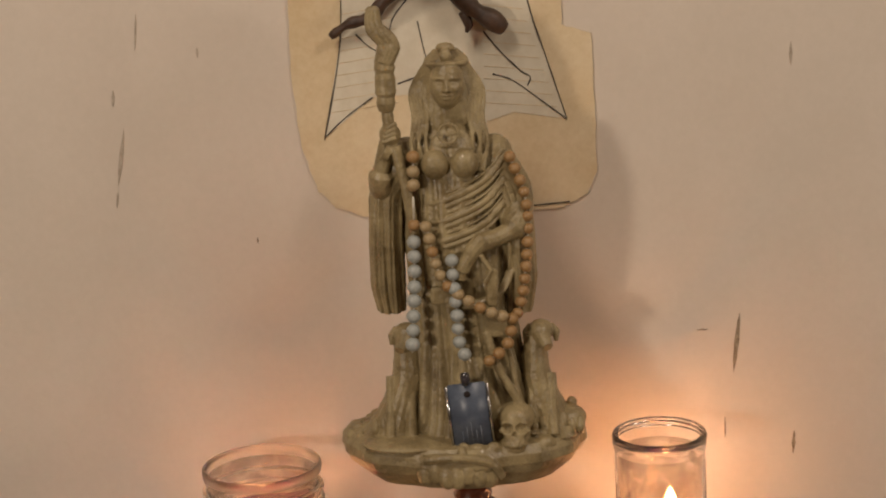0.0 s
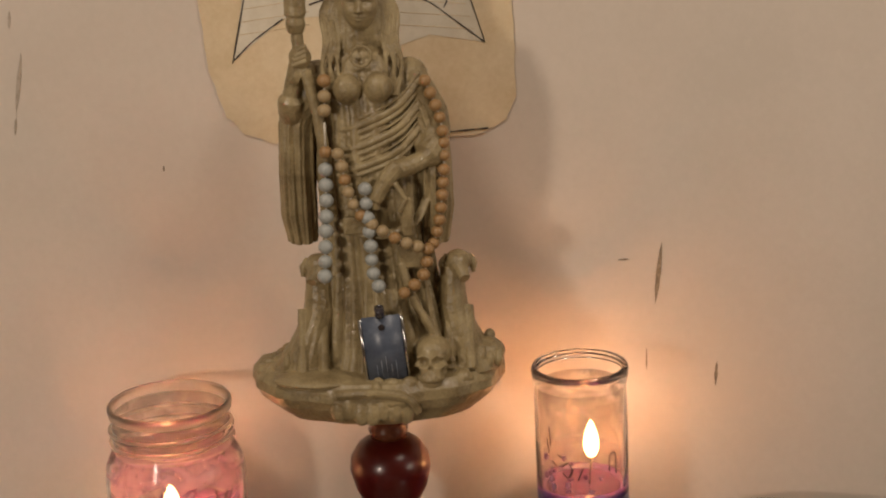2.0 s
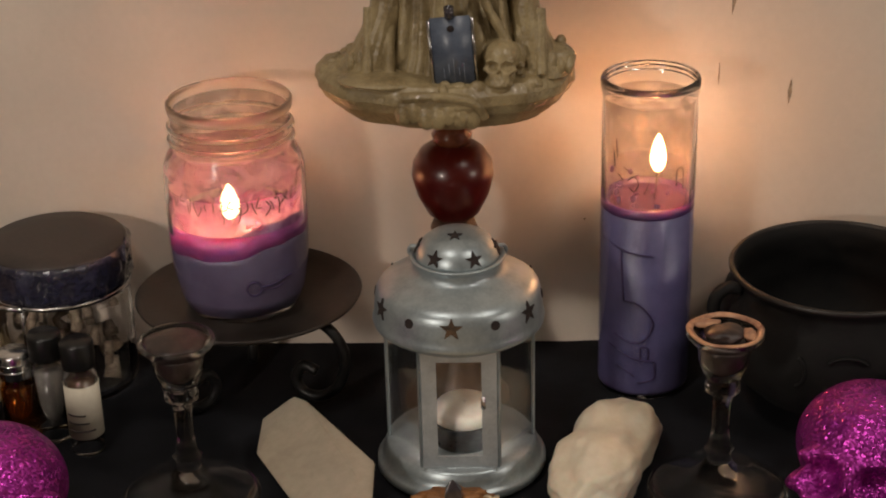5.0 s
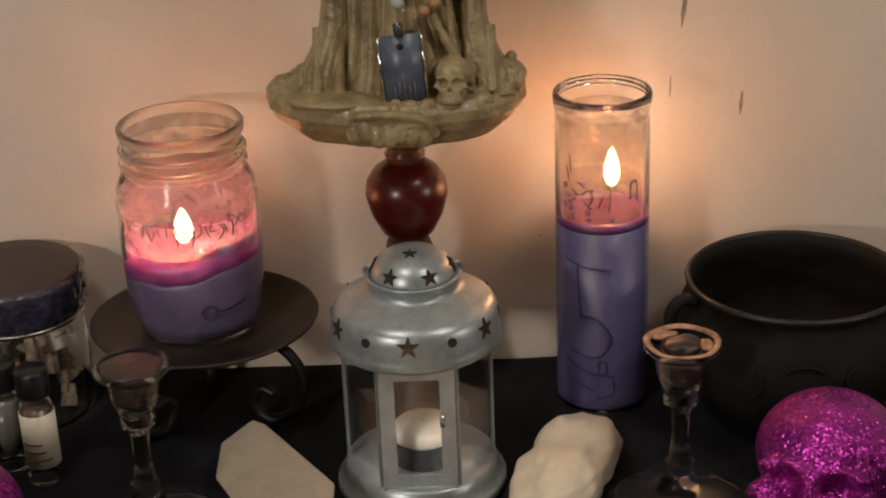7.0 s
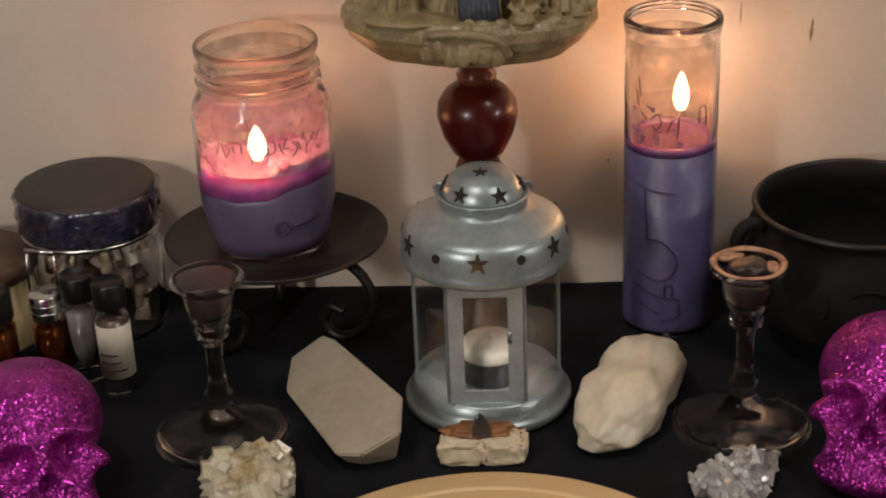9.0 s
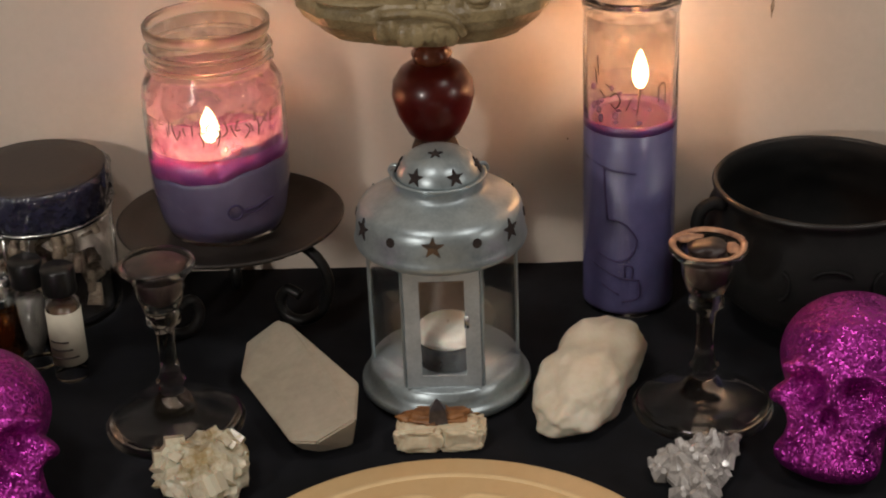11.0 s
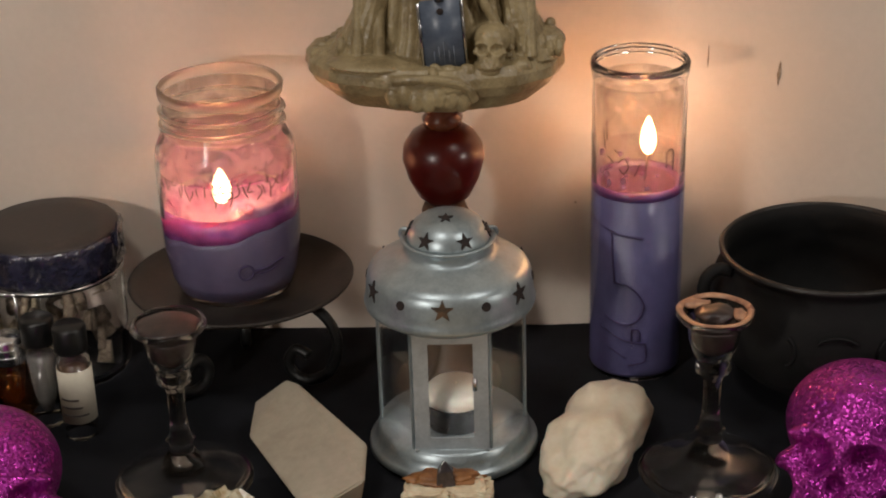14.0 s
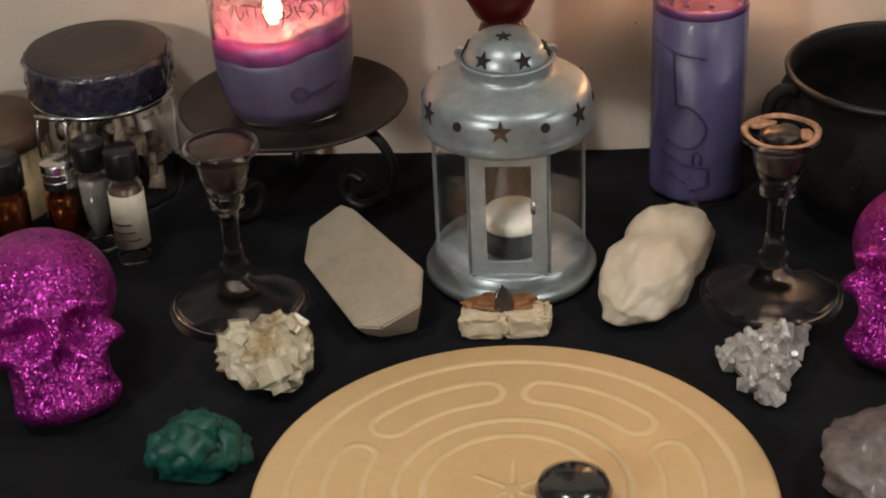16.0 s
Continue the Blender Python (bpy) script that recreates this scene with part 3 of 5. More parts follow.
block((0.002, SY - 0.031, 0.297), (0.019, SY - 0.024, 0.312), bm, 0.001)
block((-0.031, SY - 0.030, 0.319), (-0.014, SY - 0.024, 0.330), bm, 0.001)
tube(smooth_path([(0.004, SY - 0.029, 0.30), (0.012, SY - 0.032, 0.275), (0.026, SY - 0.031, 0.25), (0.034, SY - 0.03, 0.235)]), 0.003, bm, 8)
# chest, throat ornament, shoulders
for x, z in ((-0.0258, 0.4090), (-0.0065, 0.4095)):
    ball((x, SY - 0.0205, z), (0.0088, 0.0090, 0.0094), bm, 24, 16)
for k in range(20):
    g = TAU * k / 20
    ball((-0.0165 + 0.0062 * math.cos(g), SY - 0.0195, 0.4285 + 0.0062 * math.sin(g)), 0.0012, bm, 8, 6)
ball((-0.044, SY - 0.002, 0.4125), (0.012, 0.012, 0.012), bm)
ball((0.012, SY - 0.002, 0.413), (0.012, 0.012, 0.012), bm)
# head, face and long veil
loft([(-0.016, SY + 0.005, 0.405, 0.029, 0.014), (-0.0162, SY + 0.005, 0.42, 0.026, 0.015), (-0.0165, SY + 0.004, 0.435, 0.0225, 0.016), (-0.0168, SY + 0.003, 0.45, 0.0195, 0.016), (-0.017, SY + 0.002, 0.464, 0.0172, 0.0155), (-0.017, SY + 0.002, 0.474, 0.0138, 0.013), (-0.017, SY + 0.002, 0.480, 0.008, 0.008)], bm, n=96, fold=folds(16, 0.03))


def face(c, r, bm):
    """A calm face: an egg with sockets, lids, brows, nose, lips and chin raised on it."""
    own = ball((0, 0, 0), 1, None, 128, 96)

    def bell(x, wide):
        return math.exp(-(x / wide) ** 2)

    for v in own.verts:
        n = v.co.copy()
        u, w, a = n.x, n.z, abs(n.x)
        d = 0.0
        if n.y < 0:
            d -= 0.0026 * bell(a - 0.40, 0.22) * bell(w - 0.12, 0.11)
            d += 0.0017 * bell(a - 0.40, 0.14) * bell(w - 0.10, 0.055)
            d += 0.0010 * bell(a - 0.42, 0.30) * bell(w - 0.28, 0.055)
            slope = min(max((0.24 - w) / 0.44, 0), 1) * min(max((w + 0.27) / 0.06, 0), 1)
            d += 0.0038 * bell(u, 0.12) * slope + 0.0014 * bell(a - 0.15, 0.09) * bell(w + 0.19, 0.06)
            d += 0.0016 * bell(u, 0.26) * (bell(w + 0.40, 0.045) + bell(w + 0.53, 0.055)) - 0.0009 * bell(u, 0.3) * bell(w + 0.465, 0.02)
            d += 0.0014 * bell(u, 0.26) * bell(w + 0.82, 0.14) + 0.0008 * bell(a - 0.58, 0.2) * bell(w + 0.15, 0.16)
        narrow = 1 - 0.20 * max(-w, 0) ** 1.5
        v.co = Vector((n.x * r[0] * narrow, n.y * r[1], n.z * r[2])) + Vector((n.x * d, n.y * d, 0)) + Vector(c)
    me = bpy.data.meshes.new("tmp")
    own.to_mesh(me)
    own.free()
    bm.from_mesh(me)
    bpy.data.meshes.remove(me)


face((-0.0165, SY - 0.0130, 0.4592), (0.0112, 0.0108, 0.0156), bm)
for s in (-1, 1):
    for k in range(7):
        w = 0.0128 + 0.0016 * k
        wave = 0.0016 * math.sin(2.1 * k)
        tube(smooth_path([(-0.017 + s * w * 0.55, SY - 0.0105 + 0.001 * k, 0.4735), (-0.017 + s * (w + 0.001), SY - 0.0075 + 0.0006 * k, 0.455), (-0.0165 + s * (w + wave), SY - 0.010, 0.438), (-0.016 + s * (w + 0.002 - wave), SY - 0.0155, 0.422), (-0.016 + s * (w - 0.001 + wave), SY - 0.0195, 0.404)]), 0.00105, bm, 8)
tube([(-0.017 + 0.0128 * math.cos(g), SY - 0.002 - 0.0165 * math.sin(g), 0.4722) for g in [math.pi * k / 14 for k in range(15)]], 0.0016, bm, 8)
ball((-0.017, SY - 0.0150, 0.4775), (0.0038, 0.003, 0.0046), bm)
ball((-0.017, SY - 0.010, 0.4820), (0.0060, 0.004, 0.0034), bm)
# raised arm with torch, cape below it
tube(smooth_path([(-0.046, SY - 0.003, 0.412), (-0.059, SY - 0.006, 0.392), (-0.0605, SY - 0.012, 0.402), (-0.0555, SY - 0.016, 0.424)]), [0.0095] * 7 + [0.0085] * 6 + [0.0055] * 6, bm, 14)
ball((-0.0535, SY - 0.018, 0.4285), (0.0070, 0.0060, 0.0074), bm)
tube([(-0.0575, SY - 0.016, 0.4195), (-0.0530, SY - 0.016, 0.4170)], 0.0072, bm, 16)
for k in range(4):
    tube([(-0.0585 + 0.001 * k, SY - 0.023, 0.4245 + 0.003 * k), (-0.049, SY - 0.0235, 0.4275 + 0.003 * k)], 0.0016, bm, 8)
tube([(-0.0535, SY - 0.018, 0.425), (-0.055, SY - 0.018, 0.445)], 0.0038, bm)
spin([(0, 0), (0.0048, 0.001), (0.0062, 0.006), (0.0055, 0.010), (0.0066, 0.012), (0.0066, 0.022), (0.0058, 0.025), (0.0068, 0.028), (0.006, 0.032), (0, 0.033)], bm, 20, (-0.0553, SY - 0.018, 0.443))
for k in range(5):
    s = 0.004 * math.sin(k * 2.4)
    tube(smooth_path([(-0.0555 + s * 0.6, SY - 0.018 + 0.003 * math.cos(k * 2.4), 0.474), (-0.052 + s, SY - 0.018, 0.486), (-0.060 + s, SY - 0.018, 0.497), (-0.0615 + s * 0.4, SY - 0.017, 0.510)]), [0.0042] * 6 + [0.0036] * 6 + [0.0026] * 6 + [0.001], bm, 8)
tube([(-0.0505, SY - 0.020, 0.4215), (-0.0445, SY - 0.021, 0.395), (-0.0405, SY - 0.022, 0.366), (-0.0375, SY - 0.024, 0.33)], 0.0036, bm, 10)
loft([(-0.0585, SY + 0.004, 0.308, 0.0085, 0.012), (-0.060, SY + 0.004, 0.325, 0.0105, 0.014), (-0.060, SY + 0.002, 0.355, 0.0105, 0.0145), (-0.059, SY, 0.385, 0.0105, 0.013), (-0.054, SY, 0.405, 0.012, 0.012), (-0.047, SY, 0.416, 0.010, 0.010)], bm, n=120, fold=folds(9, 0.20))
# lowered arm with a key, sleeve
tube(smooth_path([(0.014, SY - 0.004, 0.411), (0.027, SY - 0.006, 0.385), (0.022, SY - 0.019, 0.366), (0.0, SY - 0.029, 0.358)]), [0.0105] * 6 + [0.0095] * 7 + [0.006] * 6, bm, 14)
tube(smooth_path([(0.004, SY - 0.029, 0.362), (-0.004, SY - 0.032, 0.353), (-0.010, SY - 0.032, 0.342), (-0.0105, SY - 0.031, 0.336)]), [0.0055] * 7 + [0.0048] * 6 + [0.003] * 6, bm, 10)
tube([(0.002, SY - 0.033, 0.352), (0.008, SY - 0.034, 0.342), (0.004, SY - 0.034, 0.334)], 0.0018, bm, 8)
loft([(0.024, SY - 0.002, 0.308, 0.010, 0.014), (0.0255, SY - 0.003, 0.33, 0.0115, 0.0165), (0.0255, SY - 0.004, 0.355, 0.011, 0.016), (0.025, SY - 0.004, 0.38, 0.010, 0.013), (0.017, SY - 0.002, 0.405, 0.010, 0.011)], bm, n=120, fold=folds(9, 0.18, 1))
block((0.0045, SY - 0.034, 0.318), (0.0125, SY - 0.030, 0.343), bm, 0.001)
# two hounds, their paws
for s, x in ((-1, -0.0535), (1, 0.0395)):
    lean = 0.004 * s
    loft([(x + 2 * lean, SY - 0.008, 0.227, 0.019, 0.022), (x + lean, SY - 0.008, 0.238, 0.0150, 0.020), (x, SY - 0.009, 0.252, 0.0115, 0.017), (x - lean, SY - 0.010, 0.268, 0.0095, 0.014), (x - lean, SY - 0.011, 0.282, 0.0080, 0.011), (x - lean, SY - 0.012, 0.294, 0.007, 0.008)], bm, n=32, fold=folds(9, 0.05))
    hx = x - lean + (0.001 if s < 0 else 0.004)
    ball((hx, SY - 0.014, 0.2965), (0.0085, 0.0095, 0.0072), bm)
    tube([(hx, SY - 0.018, 0.2955), (hx + s * 0.004, SY - 0.0275, 0.2885)], [0.006, 0.0036], bm, 10)
    for e in (-1, 1):
        tube([(hx + e * 0.0062, SY - 0.012, 0.2995), (hx + e * 0.0098, SY - 0.013, 0.2945), (hx + e * 0.0098, SY - 0.015, 0.2890)], [0.0026, 0.0028, 0.0014], bm, 8)
    for q in (-1, 1):
        tube([(x + q * 0.006, SY - 0.016, 0.268), (x + q * 0.0065, SY - 0.024, 0.246), (x + q * 0.007, SY - 0.030, 0.230)], [0.0035, 0.0034, 0.0036], bm, 10)
    px = -0.0625 if s < 0 else 0.056
    ball((px, SY - 0.012, 0.236), (0.0125, 0.012, 0.0085), bm)
    for q in range(4):
        ball((px - 0.008 + 0.0053 * q, SY - 0.022, 0.2345 + 0.002 * math.sin(q * 2)), (0.0031, 0.0045, 0.0062), bm, 10, 8)
    ball((px + s * 0.003, SY - 0.006, 0.2445), 0.0035, bm)
# small skull, stones and scrolls on the foot
skull_mesh(0.0122, 5, bm, pose(0.0215, SY - 0.035, 0.2250, -6, 0, -6))
for k in range(70):
    g = rng.uniform(0, TAU)
    q = rng.uniform(0.72, 0.97)
    if math.cos(g) < -0.1 and math.cos(g) > -0.75 and math.sin(g) < 0:
        continue
    ball((BX + 0.079 * q * math.cos(g), SY + 0.053 * q * math.sin(g), 0.2245 + 0.020 * (1 - q)), (rng.uniform(0.003, 0.0075), rng.uniform(0.003, 0.007), rng.uniform(0.0025, 0.005)), bm, 10, 8)
for k in range(7):
    x = -0.037 + 0.0068 * k
    ball((x, SY - 0.0530 + 0.0004 * (k - 3) ** 2, 0.2110 + 0.0020 * math.sin(k * 1.9)), (0.0058, 0.0042, 0.0078), bm, 12, 10)
tube(smooth_path([(-0.038, SY - 0.051, 0.222), (-0.018, SY - 0.0560, 0.2245), (0.004, SY - 0.053, 0.220), (0.012, SY - 0.049, 0.209)]), 0.003, bm, 8)
ball((-0.050, SY - 0.0335, 0.2275), (0.029, 0.0175, 0.0042), bm, 32, 12)
bmesh.ops.translate(bm, verts=bm.verts, vec=(-BX, -SY, -0.2))
statue = part("statue", bm, BONE)
statue.matrix_basis = pose(-0.0073, SY, 0.2052, 0, 1.29, 0) @ Matrix.Scale(0.9396, 4)
tagged(statue, "bone-coloured resin statue of a veiled torch bearer with hounds", "statue")
rm = statue.modifiers.new("skin", "REMESH")
rm.mode, rm.voxel_size, rm.use_smooth_shade = "VOXEL", 0.0005, True
tex = bpy.data.textures.new("wear", "CLOUDS")
tex.noise_scale, tex.noise_depth = 0.0035, 3
dm = statue.modifiers.new("wear", "DISPLACE")
dm.texture, dm.strength, dm.mid_level = tex, 0.0008, 0.5

# ---- bead string with its slab pendant, hung over the statue ----
beads = thing("bead_necklace", "string of pale blue and brown beads draped over the statue", "necklace")
beads.matrix_basis = pose(-0.0067, SY, 0.2335, 0, 1.29, 0) @ Matrix.Scale(0.9396, 4)
BEAD_AT = Vector((BX, SY, 0.23))
ONE_BEAD = {}


def bead(q, r, m):
    if m.name not in ONE_BEAD:
        b = ball((0, 0, 0), 1, None, 16, 10)
        ob = part("bead", b, m, beads)
        ONE_BEAD[m.name] = ob.data
    else:
        ob = new("bead", ONE_BEAD[m.name])
        ob.parent = beads
    ob.scale = (r, r, r * 0.94)
    ob.location = Vector(q) - BEAD_AT
    return ob


def strand(pts, r, pick):
    p = smooth_path(pts, 24)
    far, k = 0.0, 0
    bead(p[0], r, pick(0))
    for a, b in zip(p, p[1:]):
        far += (b - a).length
        if far >= 2 * r:
            far, k = far - 2 * r, k + 1
            bead(b, r * rng.uniform(0.94, 1.03), pick(k))
    part("string", tube([q - BEAD_AT for q in p[::4]], 0.0006, n=6), CORD, beads, "thin pale cord")


blue, brown, mixed = (lambda k: BEAD_BLUE), (lambda k: BEAD_WOOD), (lambda k: BEAD_PALE if k % 3 else BEAD_WOOD)
strand([(-0.0405, SY - 0.0275, 0.3605), (-0.041, SY - 0.030, 0.335), (-0.0425, SY - 0.036, 0.307), (-0.0433, SY - 0.041, 0.291)], 0.0047, blue)
strand([(-0.0392, SY - 0.0245, 0.415), (-0.0398, SY - 0.026, 0.3945)], 0.0044, mixed)
strand([(-0.040, SY - 0.0275, 0.3715), (-0.0325, SY - 0.029, 0.3705), (-0.0275, SY - 0.0315, 0.349), (-0.0205, SY - 0.034, 0.3335), (-0.006, SY - 0.0365, 0.3225), (0.0085, SY - 0.0365, 0.3145), (0.0215, SY - 0.029, 0.3085)], 0.0041, mixed)
strand([(-0.0165, SY - 0.033, 0.349), (-0.0158, SY - 0.034, 0.335), (-0.0144, SY - 0.0355, 0.318), (-0.0137, SY - 0.0365, 0.300), (-0.0115, SY - 0.038, 0.2905), (-0.0062, SY - 0.0395, 0.2835)], 0.0044, blue)
strand([(0.022, SY - 0.016, 0.412), (0.0305, SY - 0.0195, 0.3895), (0.0325, SY - 0.021, 0.367), (0.0305, SY - 0.023, 0.3405), (0.027, SY - 0.0225, 0.318), (0.022, SY - 0.027, 0.306)], 0.0040, brown)
strand([(0.020, SY - 0.031, 0.301), (0.0165, SY - 0.034, 0.2915), (0.0055, SY - 0.0385, 0.2835)], 0.0041, brown)
part("cord", tube([Vector(q) - BEAD_AT for q in ((-0.0398, SY - 0.0285, 0.39), (-0.0398, SY - 0.0285, 0.3745))], 0.0008, n=6), CORD, beads, "bare white cord between beads")
slab_bm = block((-0.0130, -0.0016, -0.0275), (0.0130, 0.0016, 0.0255), None, 0.0012)
pend = part("pendant", slab_bm, SLATE, beads, "blue-grey engraved slab pendant")
pend.matrix_basis = pose(-0.0075 - BX, -0.046, 0.2475 - 0.23, 10, -5, 0)
for s in (-1, 1):
    part("silver_edge", tube([(s * 0.0131, -0.0008, -0.0265), (s * 0.0131, -0.0008, 0.0245)], 0.0010, n=8), STEEL, pend)
part("bail", spin([(0.0018, -0.003), (0.003, -0.003), (0.003, 0.004), (0.0018, 0.004), (0.0018, -0.003)], n=16, at=(0.0, 0, 0.028), cap=False), SMOKY, pend)
part("eyelet", ball((0.0, -0.0017, 0.0185), (0.0022, 0.0008, 0.0022)), SOOT_AND_HOLE, pend)
for k in range(5):
    part("engraved_line", tube([(-0.006 + 0.003 * k, -0.0018, -0.018 + 0.002 * (k % 2)), (-0.006 + 0.003 * k, -0.0018, -0.008 + 0.003 * (k % 3))], 0.00030, n=5), GRAVED, pend)


# ---- tall glass candle ----
def flame(parent, at, tall):
    p = [(0.0, 0.0), (0.0028, 0.06), (0.0046, 0.2), (0.0052, 0.36), (0.0047, 0.55), (0.0033, 0.75), (0.0015, 0.92), (0.0, 1.0)]
    ob = part("flame", spin([(r, h * tall) for r, h in p], n=20), FLAME, parent, "bright candle flame", at=at)
    return ob


def on_round(r, path, parent, m, name, thick=0.0006):
    """A line scratched on an upright round wall: path of (degrees from the front, height)."""
    pts = [(r * math.sin(radians(a)), -r * math.cos(radians(a)), h) for a, h in path]
    part(name, tube(smooth_path(pts, 4), thick, n=6), m, parent)


tall = thing("tall_glass_candle", "tall lit violet candle in clear glass with carved lines", "candle", (0.1185, 0.098, 0))
R = 0.0295
g = [(0, 0.0), (R - 0.003, 0.0), (R - 0.0005, 0.002), (R, 0.006), (R, 0.19), (R - 0.0004, 0.198), (R + 0.0003, 0.201), (R + 0.0009, 0.204), (R + 0.0007, 0.208), (R - 0.0008, 0.2095), (R - 0.0024, 0.208), (R - 0.0028, 0.201), (R - 0.0022, 0.19), (R - 0.0022, 0.01), (R - 0.006, 0.006), (0, 0.005)]
clear(part("glass", spin(g, n=64), CLEAR, tall, "clear cylindrical glass"))
part("rim", spin([(R - 0.0022, 0.2060), (R + 0.0004, 0.2060), (R + 0.0013, 0.2075), (R + 0.0012, 0.2095), (R + 0.0002, 0.2117), (R - 0.0018, 0.2113), (R - 0.0022, 0.2060)], n=64, cap=False), CLEAR, tall, "rounded glass rim")
W = R - 0.0008
part("wax", spin([(0, 0.006), (W - 0.0006, 0.004), (W, 0.006), (W, 0.1262), (W - 0.001, 0.1268), (0, 0.1265)], n=64), PURPLE, tall, "blue-violet wax")
part("melted_wax", spin([(0, 0.1269), (W, 0.1269), (W, 0.1315), (W - 0.0012, 0.1328), (W - 0.0028, 0.1310), (W - 0.0045, 0.1285), (0, 0.1280)], n=64, wob=lambda a, h: 1 if h < 0.13 else 0.985 + 0.012 * math.sin(3 * a + 1)), LILAC, tall, "melted lilac wax rim")
part("wax_pool", spin([(0, 0.1286), (W - 0.0046, 0.1286), (W - 0.0044, 0.1294), (W - 0.0050, 0.1296), (0, 0.1295)], n=64), WINE_WAX, tall, "dark wine-red molten wax pool")
part("wax_film", spin([(R - 0.0026, 0.132), (R - 0.0026, 0.152)], n=64, cap=False), MAUVE_FILM, tall, "thin waxy smear")
part("smoke_haze", spin([(R - 0.0026, 0.1525), (R - 0.0026, 0.190), (R - 0.0031, 0.199)], n=64, cap=False), HAZE, tall, "faint soot haze inside the glass")
part("wick", tube([(0.004, 0, 0.124), (0.005, 0, 0.136), (0.0062, 0, 0.149)], 0.0009), SOOT_AND_HOLE, tall)
flame(tall, (0.006, 0.0, 0.1475), 0.0265).scale = (0.98, 0.98, 1)
for p in ([(-70, 0.109), (-30, 0.105), (3, 0.103)], [(-37, 0.1045), (-35, 0.088), (-32, 0.071)], [(-34, 0.071), (-12, 0.069), (5, 0.057), (-4, 0.045), (-22, 0.042), (-45, 0.046)], [(-55, 0.0375), (-20, 0.031), (8, 0.0285)], [(-9, 0.031), (-9, 0.039), (0, 0.038), (0, 0.0305)], [(8, 0.0285), (8, 0.0165), (-12, 0.013)], [(-40, 0.024), (-16, 0.018)]):
    on_round(R + 0.0002, p, tall, ETCH, "carved_line")
for p in ([(-48, 0.178), (-46, 0.166)], [(-36, 0.161), (-30, 0.159)], [(-44, 0.156), (-36, 0.152)], [(-30, 0.153), (-22, 0.156), (-17, 0.151), (-23, 0.146), (-29, 0.149)], [(-10, 0.145), (-3, 0.154)], [(30, 0.149), (31, 0.159), (40, 0.159), (41, 0.146)], [(-52, 0.170), (-49, 0.160)]):
    on_round(R - 0.0002, p, tall, SOOT_AND_HOLE, "sooty_mark", 0.0005)
for k in range(16):
    a, h = rng.uniform(-60, 40), 0.134 + 0.026 * rng.random() ** 1.6
    part("wax_drop", ball(((R - 0.0026) * math.sin(radians(a)), -(R - 0.0026) * math.cos(radians(a)), h), (0.0012 + 0.001 * rng.random(), 0.0005, 0.001 + 0.0016 * rng.random()), None, 8, 6), PINK_FILM, tall)

# ---- jar candle on a footed dish ----
DISH = (-0.1365, 0.0895)
dish = thing("candle_dish", "dark bronze round dish on black scrolled iron feet", "candle holder", (*DISH, 0))
part("plate", spin([(0, 0.064), (0.045, 0.0645), (0.066, 0.068), (0.072, 0.0715), (0.0728, 0.0730), (0.0712, 0.0738), (0.064, 0.0705), (0.046, 0.0690), (0, 0.0688)], n=72), BRONZE, dish, "shallow dark bronze plate")
for k in range(3):
    a = radians(-20 + 120 * k)
    u = Vector((math.cos(a), math.sin(a), 0))
    prof = [(0.030, 0.064), (0.046, 0.060), (0.060, 0.050), (0.066, 0.034), (0.060, 0.014), (0.046, 0.004), (0.034, 0.006), (0.030, 0.016), (0.036, 0.025), (0.045, 0.022)]
    part("scroll_foot", tube(smooth_path([(u.x * r, u.y * r, h) for r, h in prof]), 0.0036, n=10), IRON_WIRE, dish, "black scrolled iron foot")
part("hub", spin([(0, 0.056), (0.034, 0.057), (0.036, 0.0635), (0, 0.064)], n=32), IRON_WIRE, dish)

jar = thing("jar_candle", "lit purple candle in a clear screw-top canning jar", "candle", (-0.1385, 0.0820, 0.0700))
jar.scale = (1, 1, 1.08)
outer = [(0, 0.0), (0.032, 0.0), (0.0355, 0.002), (0.0395, 0.012), (0.0428, 0.030), (0.0436, 0.05), (0.0436, 0.084), (0.0425, 0.091), (0.0395, 0.097), (0.0372, 0.1), (0.0364, 0.1015), (0.0386, 0.1035), (0.0366, 0.1058), (0.0364, 0.1088), (0.0384, 0.1110), (0.0364, 0.1132), (0.0363, 0.1185), (0.0376, 0.1215), (0.0374, 0.1255)]
inner = [(0.0356, 0.1262), (0.0352, 0.123), (0.0350, 0.104), (0.0358, 0.0995), (0.0395, 0.0935), (0.0412, 0.084), (0.0412, 0.05), (0.0404, 0.031), (0.0374, 0.014), (0.034, 0.007), (0, 0.006)]
clear(part("glass", spin(outer + inner, n=72), JAR_GLASS, jar, "clear threaded glass"))
inside = [(0.0342, 0.0045), (0.0385, 0.0135), (0.0417, 0.0310), (0.0424, 0.040)]


def wavy(bm, low):
    """Lets the upper edge of the wax run uneven round the jar."""
    for v in bm.verts:
        if v.co.z > low:
            a = math.atan2(v.co.y, v.co.x)
            v.co.z += 0.0040 * math.cos(a + 0.35) + 0.0014 * math.sin(2 * a + 2.2) + 0.0009 * math.sin(5 * a) + 0.0005 * math.sin(11 * a + 1)
    return bm


